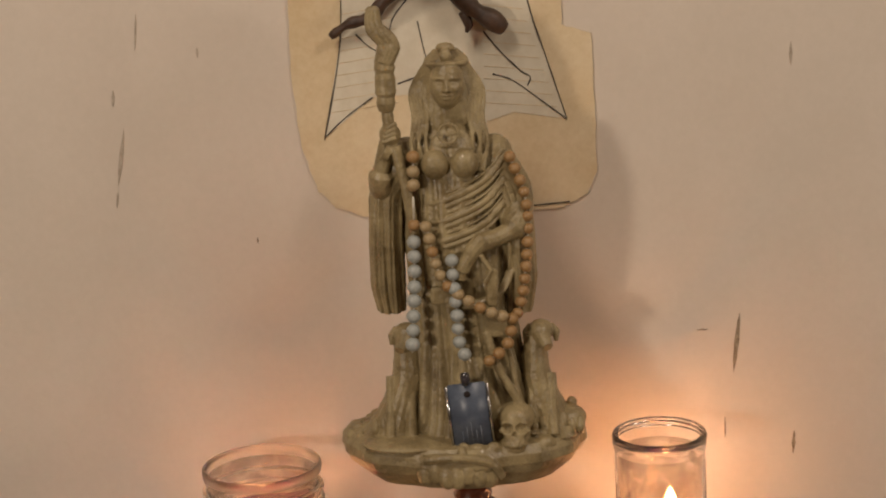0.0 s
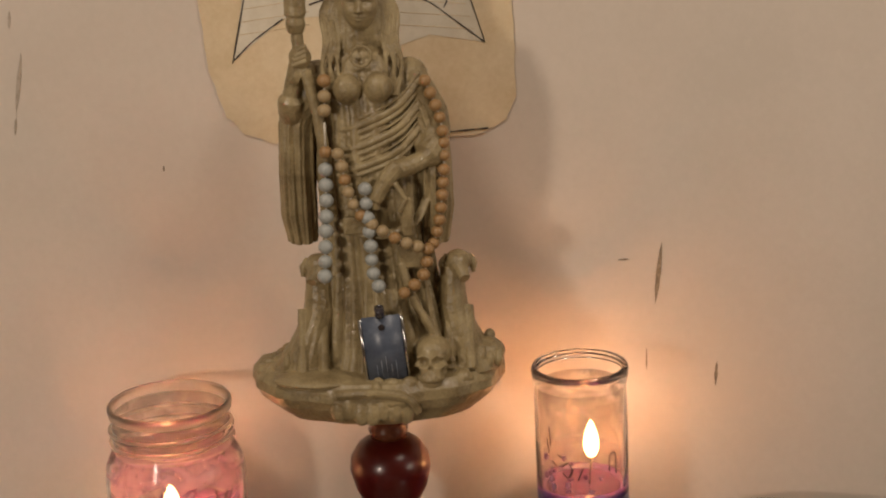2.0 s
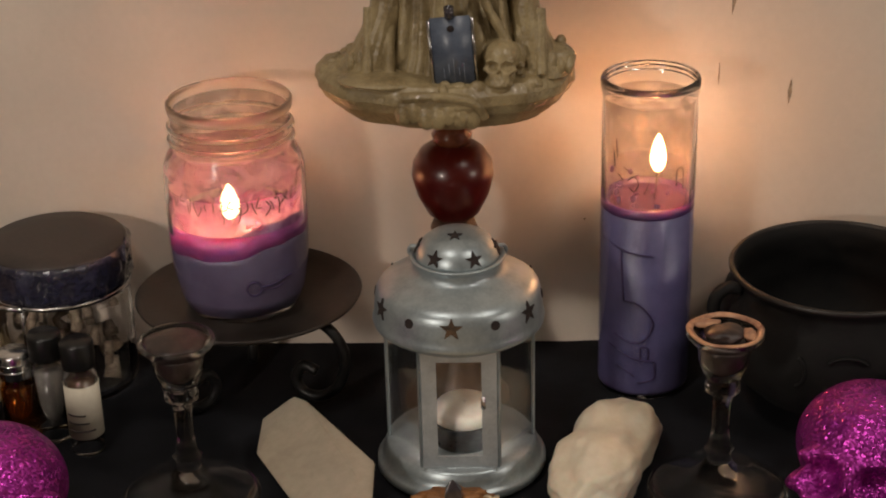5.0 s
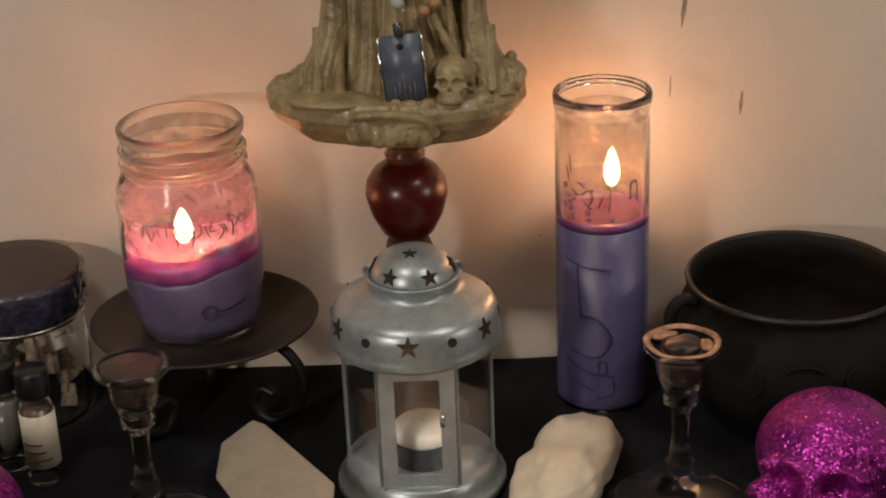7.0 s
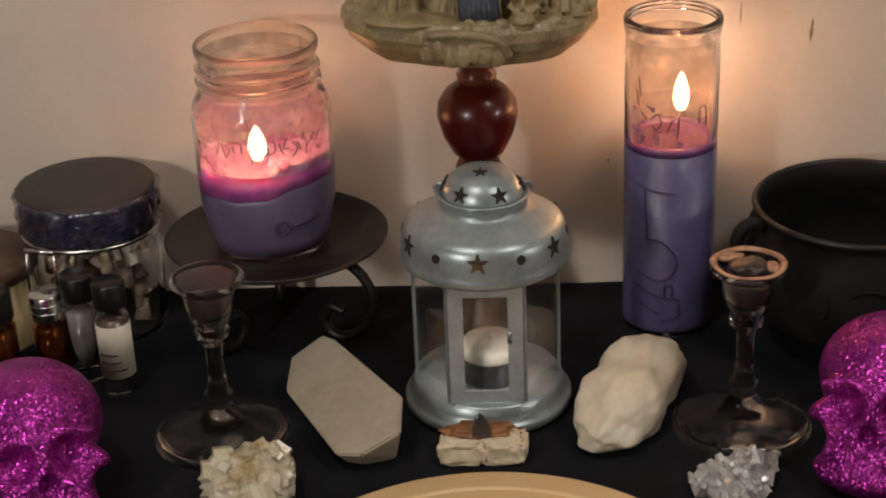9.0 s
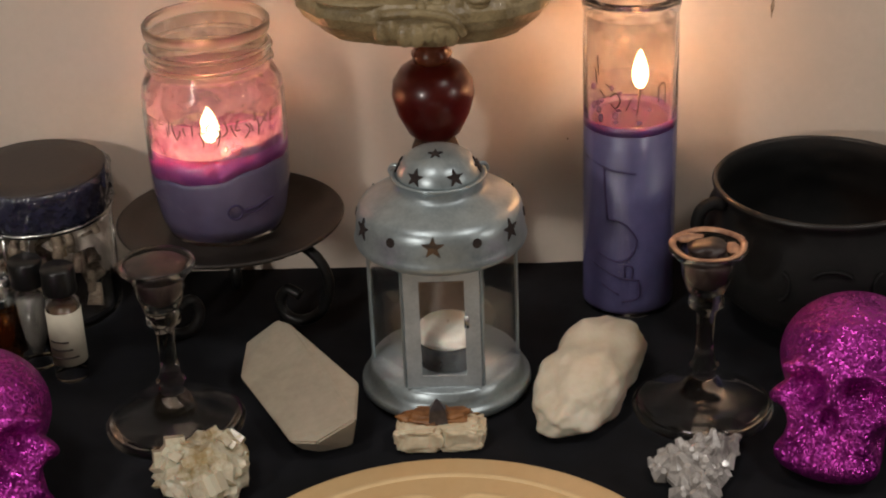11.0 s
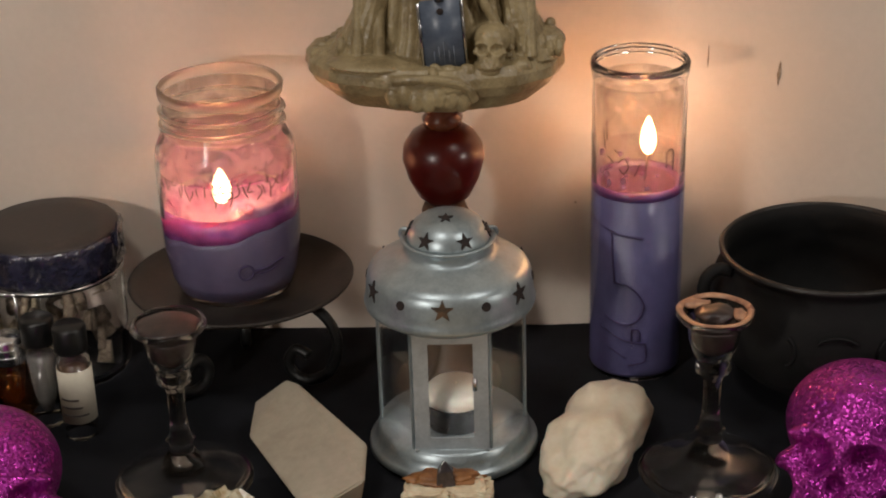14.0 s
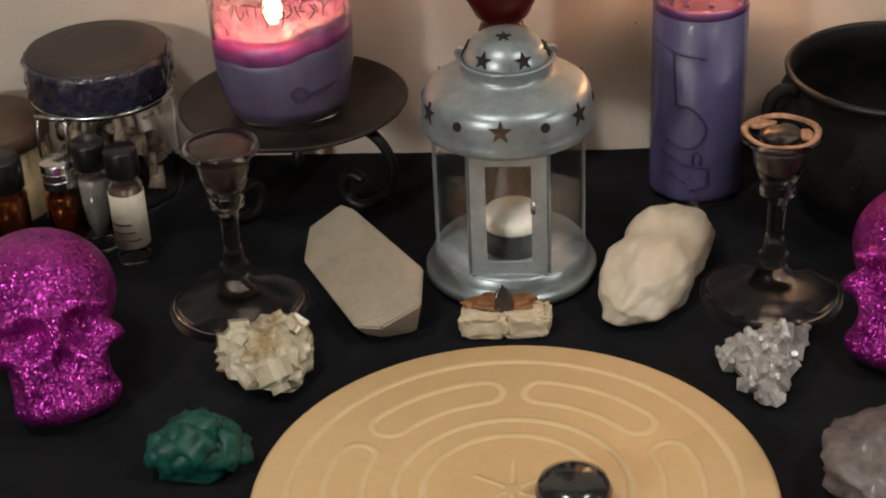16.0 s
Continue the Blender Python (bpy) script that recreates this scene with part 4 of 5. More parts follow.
part("wax", wavy(spin([(0, 0.0065)] + inside + [(0.0424, 0.0435), (0.0420, 0.0440), (0, 0.0437)], n=96), 0.035), JAR_WAX, jar, "grey-violet wax")
part("melted_wax", wavy(spin([(0, 0.0442), (0.0424, 0.0442), (0.0424, 0.0520), (0.0412, 0.0580), (0.037, 0.0525), (0.033, 0.0495), (0, 0.048)], n=96, wob=lambda a, h: 1 if h < 0.05 else 0.96 + 0.03 * math.sin(2 * a + 0.6) + 0.012 * math.sin(5 * a)), 0.03), PINK_WAX, jar, "pink melted wax with flame glow partly in its colour")
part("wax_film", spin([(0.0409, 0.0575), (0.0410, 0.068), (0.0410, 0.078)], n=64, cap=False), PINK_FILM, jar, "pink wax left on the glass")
part("thin_film", spin([(0.0410, 0.0785), (0.0408, 0.087), (0.0391, 0.0925), (0.0354, 0.0985)], n=64, cap=False), THIN_FILM, jar, "faint pink smear on the shoulder")
part("rim", spin([(0.0367, 0.1205), (0.0379, 0.1210), (0.0384, 0.1235), (0.0384, 0.1258), (0.0373, 0.1272), (0.0362, 0.1262), (0.0367, 0.1205)], n=72, cap=False), FROSTED, jar, "hazed rounded glass rim")
for z in (0.1035, 0.1108):
    part("thread", tube([(0.0380 * math.cos(TAU * k / 48), 0.0380 * math.sin(TAU * k / 48), z + 0.0035 * k / 48) for k in range(49)], 0.0011, n=8), FROSTED, jar, "raised glass screw thread")
part("smoke_haze", spin([(0.0347, 0.104), (0.0349, 0.121)], n=64, cap=False), HAZE, jar, "faint soot haze inside the neck")
part("wick", tube([(-0.002, 0, 0.045), (-0.003, 0.001, 0.053)], 0.0010), SOOT_AND_HOLE, jar)
flame(jar, (-0.0045, 0.0, 0.0530), 0.0215).scale = (1.15, 1.15, 1)
for k in range(26):
    a0 = -62 + 5.0 * k + rng.uniform(-2, 2)
    h0 = 0.080 + 0.003 * math.cos(radians(a0 * 1.6)) * -1 + rng.uniform(-0.003, 0.003)
    q = [(a0, h0), (a0 + rng.uniform(-4, 4), h0 - rng.uniform(0.002, 0.006)), (a0 + rng.uniform(-5, 5), h0 - rng.uniform(0.004, 0.010))]
    on_round(0.0409, q, jar, SOOT_AND_HOLE, "sooty_mark", 0.00045)
on_round(0.0430, [(18 + 6 * math.cos(TAU * k / 12), 0.0255 + 0.0042 * math.sin(TAU * k / 12)) for k in range(13)], jar, ETCH, "carved_line", 0.0007)
on_round(0.0430, [(24, 0.026), (36, 0.0265), (48, 0.0285), (54, 0.0285)], jar, ETCH, "carved_line", 0.0006)
on_round(0.0428, [(24, 0.0245), (36, 0.0235), (48, 0.0255)], jar, ETCH, "carved_line", 0.0004)

# ---- star lantern ----
lantern = thing("star_lantern", "galvanised steel tea-light lantern with dark plates for star holes", "lantern")
HR = 0.0435
part("base", spin([(0, 0.001), (0.050, 0.0008), (0.0512, 0.002), (0.0512, 0.0055), (0.0500, 0.0068), (0.0478, 0.0080), (0.0470, 0.0125), (0.0455, 0.0165), (0.0440, 0.0185), (0, 0.0185)], n=72), ZINC, lantern)
roof = part("roof", spin([(0.0445, 0.1035), (0.0450, 0.0985), (0.0470, 0.0962), (0.0500, 0.0985), (0.0506, 0.1008), (0.0498, 0.1028), (0.0494, 0.1065), (0.0487, 0.1140), (0.0478, 0.1182), (0.0460, 0.1212), (0.0425, 0.1236), (0.0370, 0.1262), (0.0310, 0.1288), (0.0270, 0.1304), (0.0262, 0.1318), (0.0260, 0.1352), (0.0268, 0.1372), (0.0280, 0.1382), (0.0274, 0.1392), (0.0252, 0.1386), (0.0235, 0.1372)], n=72, cap=False), ZINC, lantern)
dome = part("dome", spin([(0.0243, 0.1372), (0.0240, 0.1398), (0.0228, 0.1436), (0.0202, 0.1476), (0.0160, 0.1509), (0.0100, 0.1532), (0.0035, 0.1541), (0, 0.1542)], n=56), ZINC, lantern)
for k in range(6):
    a, b = radians(-90 + 60 * k - 30), radians(-90 + 60 * k + 30)
    u, v = Vector((math.cos(a), math.sin(a), 0)) * HR, Vector((math.cos(b), math.sin(b), 0)) * HR
    z0, z1 = 0.0180, 0.1010
    up = Vector((0, 0, 1))
    along = (v - u).normalized()
    out = Vector(((u + v).x, (u + v).y, 0)).normalized()

    def strip(s0, s1, h0, h1, bm, d=0.0012):
        c = []
        for o in (0, d):
            c.append([bm.verts.new(u + along * s + up * h + out * o) for s, h in ((s0, h0), (s1, h0), (s1, h1), (s0, h1))])
        skin(bm, c)

    L = (v - u).length
    bm = bmesh.new()
    if k == 0:
        e = 0.0088
        strip(0, e, z0, z1, bm)
        strip(L - e, L, z0, z1, bm)
        strip(e, L - e, z0, z0 + 0.0085, bm)
        strip(e, L - e, z1 - 0.0125, z1, bm)
        part("door_frame", bm, ZINC_MATT, lantern, "steel door frame round the front pane", smooth=False)
    else:
        strip(0, 0.0022, z0, z1, bm)
        strip(L - 0.0022, L, z0, z1, bm)
        part("post", bm, ZINC, lantern, smooth=False)
    bm = bmesh.new()
    strip(0.001, L - 0.001, z0, z1, bm, -0.0012)
    clear(part("pane", bm, CLEAR, lantern, "clear glass pane", smooth=False))


def star_outline(r, pts=5):
    return [((r if k % 2 == 0 else 0.42 * r) * math.sin(math.pi * k / pts), (r if k % 2 == 0 else 0.42 * r) * math.cos(math.pi * k / pts)) for k in range(2 * pts)]


TURN = -4
# Solid plates on the steel; their dark colour stands for shade inside holes.
for k in range(12):
    o = star_outline(0.0068) if k % 2 == 0 else [(0.0028 * math.sin(TAU * q / 14), 0.0028 * math.cos(TAU * q / 14)) for q in range(14)]
    ob = part("star_hole_plate" if k % 2 == 0 else "round_hole_plate", sheet(o, 0.001), STAR_DARK if k == 0 else SOOT_AND_HOLE, roof, "dark plate painted as the shade in a hole", smooth=False)
    ob.matrix_basis = pose(0, 0, 0, 0, 0, TURN + 30 * k) @ pose(0, -0.0490, 0.1145, -9, 0, 0)
for k in range(6):
    ob = part("star_hole_plate", sheet(star_outline(0.0054), 0.001), SOOT_AND_HOLE, dome, "dark plate painted as the shade in a hole", smooth=False)
    ob.matrix_basis = pose(0, 0, 0, 0, 0, TURN - 30 + 60 * k) @ pose(0, -0.0231, 0.1443, -28, 0, 0)
ob = part("star_hole_plate", sheet(star_outline(0.0045), 0.001), SOOT_AND_HOLE, dome, smooth=False)
ob.matrix_basis = pose(-0.001, -0.008, 0.1543, -78, 0, 0)
for s in (-1, 1):
    part("lug", tube(smooth_path([(s * 0.0262, 0.006, 0.1345), (s * 0.0282, 0.006, 0.1380), (s * 0.0268, 0.004, 0.1420), (s * 0.0235, 0.003, 0.1425)]), 0.0012, n=8), ZINC, lantern, "bent steel handle lug")
part("hinge", tube([(-0.0215, -0.0388, 0.018), (0.0215, -0.0388, 0.018)], 0.0011, n=8), ZINC, lantern)
part("latch", block((0.0125, -0.0400, 0.058), (0.0150, -0.0385, 0.066), None, 0.0004), STEEL, lantern)
light = thing("tea_light", "unlit white tea light inside the lantern", "candle", (0.002, -0.004, 0.0187))
part("cup", spin([(0, 0), (0.0188, 0.0), (0.0192, 0.0145), (0.0196, 0.0152), (0.0186, 0.0152), (0.0184, 0.012), (0, 0.012)], n=40), DARK_CUP, light, "thin dark metallic cup")
part("wax", spin([(0, 0.0122), (0.0184, 0.0122), (0.0186, 0.0210), (0.0160, 0.0240), (0, 0.0245)], n=40), TEALIGHT, light)
part("wick", tube([(0, 0, 0.0243), (0.0005, 0, 0.0262)], 0.0006, n=6), CORD, light)

# ---- cauldron ----
pot = thing("cauldron", "black cast-iron cauldron with loop handles and moon relief", "cauldron", (0.2350, 0.0625, 0))
pot.scale = (0.985, 0.985, 0.975)
CR = 0.0672
part("body", spin([(0, 0.010), (0.030, 0.0105), (0.052, 0.018), (0.068, 0.034), (0.0755, 0.055), (0.0755, 0.068), (0.071, 0.083), (0.0665, 0.092), (0.0668, 0.0965), (0.0690, 0.0985), (0.0692, 0.1005), (0.0672, 0.1015), (0.0650, 0.0995), (0.0635, 0.092), (0.0685, 0.081), (0.0728, 0.067), (0.0726, 0.055), (0.065, 0.036), (0.05, 0.021), (0, 0.014)], n=80), IRON, pot)
# The rim has a paler, smoother iron than the body.
part("rim", spin([(CR - 0.001, 0.0985), (CR + 0.0016, 0.0985), (CR + 0.0022, 0.1005), (CR + 0.0006, 0.1022), (CR - 0.0012, 0.1015), (CR - 0.001, 0.0985)], n=80, cap=False), surface("paler_iron_edge", (0.035, 0.031, 0.028), (0.018, 0.016, 0.015), rough=0.4, metal=0.4, scale=120), pot, "rim paler than the body")
for a in (196, 16):
    u = Vector((math.cos(radians(a)), math.sin(radians(a)), 0))
    p = smooth_path([u * 0.068 + Vector((0, 0, 0.094)), u * 0.076 + Vector((0, 0, 0.0965)), u * 0.083 + Vector((0, 0, 0.092)), u * 0.085 + Vector((0, 0, 0.083)), u * 0.081 + Vector((0, 0, 0.074)), u * 0.073 + Vector((0, 0, 0.071))])
    part("handle", tube(p, 0.0042, n=12), IRON, pot, "iron loop handle")
for a in (-90, 30, 150):
    u = Vector((math.cos(radians(a)), math.sin(radians(a)), 0))
    part("foot", tube([u * 0.042 + Vector((0, 0, 0.020)), u * 0.050 + Vector((0, 0, 0.008)), u * 0.053 + Vector((0, 0, 0.0))], [0.008, 0.006, 0.005], n=12), IRON, pot)
rr = 0.0762
on_round(rr, [(-6 + 10 * math.cos(radians(q)), 0.058 + 0.012 * math.sin(radians(q))) for q in range(200, 345, 12)], pot, IRON, "moon_relief", 0.0016)
on_round(rr, [(-6 + 10 * math.cos(radians(q)), 0.066 + 0.009 * math.sin(radians(q))) for q in range(30, 155, 12)], pot, IRON, "moon_relief", 0.0012)
for s in (-1, 1):
    on_round(rr, [(-6 + s * 24 + 5 * math.cos(radians(q)), 0.062 + 0.010 * math.sin(radians(q))) for q in range(100, 265, 15)] if s > 0 else [(-6 + s * 24 + 5 * math.cos(radians(q)), 0.062 + 0.010 * math.sin(radians(q))) for q in range(-80, 85, 15)], pot, IRON, "moon_relief", 0.0012)


# ---- glass candlesticks ----
def candlestick(at, label):
    t = thing("glass_candlestick", label, "candlestick", at, "glass candlesticks")
    s = [(0, 0.0015), (0.030, 0.0), (0.0405, 0.0), (0.0410, 0.0022), (0.0360, 0.0062), (0.0240, 0.0115), (0.0130, 0.0165), (0.0080, 0.0215), (0.0065, 0.0265), (0.0088, 0.0300), (0.0062, 0.0335), (0.0050, 0.046), (0.0052, 0.060), (0.0066, 0.0665), (0.0102, 0.0690), (0.0100, 0.0725), (0.0078, 0.0750), (0.0110, 0.0785), (0.0143, 0.0880), (0.0152, 0.0970), (0.0200, 0.1018), (0.0222, 0.1045), (0.0218, 0.1062), (0.0195, 0.1058), (0.0130, 0.1030), (0.0128, 0.0990), (0.0120, 0.0880), (0.0074, 0.0782), (0, 0.0778)]
    clear(part("body", spin(s, n=56), GREY_GLASS, t, "smoky clear turned glass"))
    part("old_wax", spin([(0, 0.0780), (0.0072, 0.0785), (0.0118, 0.0880), (0.0126, 0.0975), (0.0118, 0.0995), (0, 0.0995)], n=32), BURNT_WAX, t, "dark old wax in the cup")
    return t


st = candlestick((0.1505, -0.038, 0), "clear glass candlestick with burnt-out wax in its cup")
part("wax_rim", spin([(0.0180, 0.1058), (0.0212, 0.1062), (0.0219, 0.1070), (0.0205, 0.1078), (0.0178, 0.1066), (0.0180, 0.1058)], n=48, cap=False, wob=lambda a, h: 1 + 0.02 * math.sin(5 * a)), GOLD_RIM, st, "wax-coated rim with gold light in its colour")
part("wax_stub", lump((0.0115, 0.0105, 0.005), 3, 0.35, 3), BURNT_WAX, st, "burnt dark wax stub", at=(0.0, 0.001, 0.1005))
part("wax_flake", lump((0.0085, 0.004, 0.0025), 5, 0.3, 3), GOLD_RIM, st, at=(-0.010, 0.011, 0.1045))
part("wax_flake", lump((0.004, 0.007, 0.0025), 6, 0.3, 3), GOLD_RIM, st, at=(0.0135, -0.002, 0.1035))
st = candlestick((-0.1595, -0.040, 0), "dusky clear glass candlestick with dark wax residue")
part("wax_stub", lump((0.0175, 0.0175, 0.0028), 9, 0.18, 3), BURNT_WAX, st, "dark wax residue", at=(0.0, 0.0, 0.1030))


# ---- glitter skulls ----
def glitter_skull(at, turn, tilt):
    ob = part("skull", skull_mesh(0.0426, 6, back=22), GLITTER)
    ob.matrix_basis = pose(*at, tilt, 0, turn)
    return tagged(ob, "magenta glitter-covered decorative skull", "skull ornament", "glitter skulls")


glitter_skull((0.2275, -0.073, 0.0), -26, 0)
glitter_skull((-0.2530, -0.109, 0.0), 25, 0)


# ---- crystals ----
def stone(name, bm, m, at, label, cat="crystal", turn=0.0, smooth=False):
    ob = part(name, bm, m, smooth=smooth)
    ob.matrix_basis = pose(*at, 0, 0, turn)
    return tagged(ob, label, cat, "crystals on the cloth")


# cut quartz point lying on its side
crown = [(-0.1043, 0.0326, 0.028), (-0.0960, 0.0237, 0.030), (-0.0495, -0.0459, 0.028), (-0.0490, -0.0827, 0.026), (-0.0720, -0.0895, 0.015), (-0.0867, -0.0850, 0.013), (-0.1246, -0.0103, 0.013), (-0.1249, 0.0262, 0.015)]
foot = [(-0.088 + 0.78 * (x + 0.088) + 0.004, -0.03 + 0.84 * (y + 0.03) + 0.004, 0.0) for x, y, z in crown]
stone("quartz_point", hull([(x + 0.088, y + 0.03, z) for x, y, z in crown + foot], 0.0012), SMOOTH_QUARTZ, (-0.0880, -0.0300, 0), "cream-grey polished quartz point lying on the cloth")
bm = lump((0.0280, 0.0610, 0.0230), 17, 0.17, 5, 0.85)
for v in bm.verts:
    v.co.x *= 1 - 0.15 * math.exp(-(((v.co.y - 0.004) / 0.014) ** 2))
    v.co.z *= 1 - 0.10 * math.exp(-(((v.co.y - 0.004) / 0.014) ** 2))
q = stone("quartz_lump", bm, QUARTZ, (0.0865, -0.0205, 0), "rough milky white quartz lump on the cloth", smooth=True, turn=-23)


def cluster(name, at, r, many, size, m, label, seed, sharp=True, smooth=False):
    """A rough mineral: a core with many small crystals grown out of it."""
    rs = random.Random(seed)
    t = thing(name, label, "crystal", at, "crystals on the cloth")
    part("core", lump([q * 0.95 for q in r], seed, 0.3, 4, 1.8), m, t, smooth=smooth)
    for k in range(many):
        a, e = rs.uniform(0, TAU), rs.uniform(0.0, 1.4)
        d = Vector((math.cos(a) * math.cos(e), math.sin(a) * math.cos(e), math.sin(e)))
        c = Vector((d.x * r[0] * 0.85, d.y * r[1] * 0.85, r[2] * 0.55 + d.z * r[2] * 0.8))
        s = size * rs.uniform(0.6, 1.3)
        turn = Euler((rs.uniform(0, 3), rs.uniform(0, 3), rs.uniform(0, 3))).to_matrix().to_4x4()
        bm = bmesh.new()
        if sharp:
            bmesh.ops.create_cone(bm, cap_ends=True, segments=6, radius1=s * 0.72, radius2=s * 0.25, depth=s * 1.15, matrix=Matrix.Translation(c) @ d.to_track_quat("Z", "Y").to_matrix().to_4x4() @ Matrix.Rotation(rs.uniform(0, 1), 4, "Z"))
        elif smooth:
            bmesh.ops.create_icosphere(bm, subdivisions=3, radius=s, matrix=Matrix.Translation(c) @ turn @ Matrix.Diagonal((1, rs.uniform(0.7, 1), rs.uniform(0.7, 1), 1)))
        else:
            bmesh.ops.create_cube(bm, size=s * 1.5, matrix=Matrix.Translation(c) @ turn @ Matrix.Diagonal((1, rs.uniform(0.6, 1), rs.uniform(0.6, 1), 1)))
            bmesh.ops.bevel(bm, geom=bm.edges[:], offset=s * 0.42, segments=3, affect="EDGES")
        for v in bm.verts:
            if smooth:
                v.co += (v.co - c) * (0.45 * noise.noise(v.co * 110) + 0.2 * noise.noise(v.co * 260)) - d * s * 0.35
            v.co.z = max(v.co.z, 0.0)
        part("crystal", bm, m, t, smooth=smooth)
    return t


cluster("mineral_cluster", (-0.131, -0.110, 0), (0.0250, 0.0260, 0.0195), 10, 0.0125, PYRITE, "rough cream and ochre mineral cluster on the cloth", 21, sharp=False)
# three-cornered plate of small grey crystals
plate = thing("crystal_cluster", "grey sparkling crystal cluster on the cloth", "crystal", (0.140, -0.105, 0), "crystals on the cloth")
A, B, C = Vector((-0.029, 0.004, 0)), Vector((0.026, 0.026, 0)), Vector((-0.003, -0.050, 0))
part("core", hull([(p.x * k, p.y * k, h) for p in (A, B, C, (A + B) / 1.7, (B + C) / 1.8, (A + C) / 1.9) for k, h in ((0.85, 0.0), (0.92, 0.006), (0.55, 0.016))], 0.001), AMETHYST, plate, smooth=False)
rs = random.Random(22)
for k in range(95):
    a, b = sorted((rs.random(), rs.random()))
    p = A * a + B * (b - a) + C * (1 - b)
    edge = min(a, b - a, 1 - b)
    c = p + Vector((0, 0, 0.004 + 0.016 * min(edge * 4.5, 1.0)))
    d = (p * (0.6 - edge) * 16 + Vector((rs.uniform(-0.4, 0.4), rs.uniform(-0.4, 0.4), 0.5))).normalized()
    s = rs.uniform(0.0046, 0.0098)
    bm = bmesh.new()
    bmesh.ops.create_cone(bm, cap_ends=True, segments=6, radius1=s * 0.72, radius2=s * 0.22, depth=s * 1.2, matrix=Matrix.Translation(c) @ d.to_track_quat("Z", "Y").to_matrix().to_4x4() @ Matrix.Rotation(rs.uniform(0, 1), 4, "Z"))
    for v in bm.verts:
        v.co.z = max(v.co.z, 0.0)
    part("crystal", bm, AMETHYST, plate, smooth=False)
cluster("green_mineral", (-0.158, -0.194, 0), (0.025, 0.018, 0.0185), 15, 0.0108, MALACHITE, "deep green bubbly mineral on the cloth", 23, sharp=False, smooth=True)
stone("grey_quartz", lump((0.031, 0.030, 0.0215), 41, 0.34, 4, 1.6), ROSE_GREY, (0.1830, -0.2110, 0), "mauve-grey rough quartz on the cloth", smooth=True)
cit = thing("rust_crystal", "white crystal block with rust top and smoky tip", "crystal", (-0.003, -0.0705, 0), "crystals on the cloth")
bm = bmesh.new()
for k, (x, wide, high) in enumerate(((-0.0112, 0.0178, 0.0096), (0.0118, 0.0172, 0.0103))):
    own = bmesh.new()
    bmesh.ops.create_icosphere(own, subdivisions=5, radius=1)
    for v in own.verts:
        d = Vector([math.copysign(abs(c) ** 0.5, c) for c in v.co])
        d *= 1 + 0.16 * noise.noise(v.co * 2.2 + Vector((k * 7, 3, 1))) + 0.09 * noise.noise(v.co * 6 + Vector((k * 5, 1, 4)))
        v.co = (x + d.x * wide * 0.82, d.y * 0.0098, max(d.z, -0.9) * high * 0.86 + 0.9 * high * 0.86)
    me = bpy.data.meshes.new("tmp")
    own.to_mesh(me)
    own.free()
    bm.from_mesh(me)
    bpy.data.meshes.remove(me)
part("block", bm, CITRINE, cit)
part("rust_crust", lump((0.0205, 0.0082, 0.0040), 36, 0.40, 4, 3.0), RUST, cit, "rust-orange crust", at=(0.0, 0.0040, 0.0140))
part("smoky_tip", hull([(-0.0055, -0.004, 0), (0.0055, -0.004, 0), (0.006, 0.004, 0), (-0.006, 0.004, 0), (-0.005, -0.003, 0.009), (0.004, -0.003, 0.010), (0.0045, 0.003, 0.009), (-0.0045, 0.003, 0.010), (-0.001, 0, 0.0165)], 0.0004), SMOKY, cit, "dark smoky crystal tip", smooth=False, at=(-0.0005, -0.001, 0.0155))

# ---- carved wooden board ----
board = thing("wooden_board", "round honey wood board with pale carved labyrinth lines", "board", (0.002, -0.2265, 0))
part("disc", spin([(0, 0), (0.1255, 0), (0.1285, 0.002), (0.1288, 0.0065), (0.1278, 0.0088), (0.1255, 0.0100), (0, 0.0100)], n=128), BOARD, board)


def groove(path, wide=0.0024):
    bm = bmesh.new()
    rows = [[], [], [], []]
    for k, (x, y) in enumerate(path):
        a, b = path[max(k - 1, 0)], path[min(k + 1, len(path) - 1)]
        if math.dist(path[0], path[-1]) < 1e-6:
            a, b = path[k - 1 if k else -2], path[k + 1 if k < len(path) - 1 else 1]
        d = Vector((b[0] - a[0], b[1] - a[1], 0)).normalized()
        for r, (o, z) in zip(rows, ((-1.0, 0.0098), (-0.8, 0.0104), (0.8, 0.0104), (1.0, 0.0098))):
            r.append(bm.verts.new((x - d.y * wide * o, y + d.x * wide * o, z)))
    skin(bm, rows, closed=False, cap=False)
    part("carved_line", bm, INLAY, board)


def arc(r, a, b, many=40):
    return [(r * math.sin(radians(a + (b - a) * k / many)), r * math.cos(radians(a + (b - a) * k / many))) for k in range(many + 1)]


def loop(r0, r1, a, b):
    mid, half = (r0 + r1) / 2, (r1 - r0) / 2
    p = arc(r1, a, b)
    u = (math.sin(radians(b)), math.cos(radians(b)))
    t = (u[1], -u[0])
    p += [((mid + half * math.cos(g)) * u[0] + half * math.sin(g) * t[0], (mid + half * math.cos(g)) * u[1] + half * math.sin(g) * t[1]) for g in [math.pi * k / 10 for k in range(1, 10)]]
    p += arc(r0, b, a)
    u = (math.sin(radians(a)), math.cos(radians(a)))
    t = (-u[1], u[0])
    p += [((mid - half * math.cos(g)) * u[0] + half * math.sin(g) * t[0], (mid - half * math.cos(g)) * u[1] + half * math.sin(g) * t[1]) for g in [math.pi * k / 10 for k in range(1, 11)]]
    groove(p)


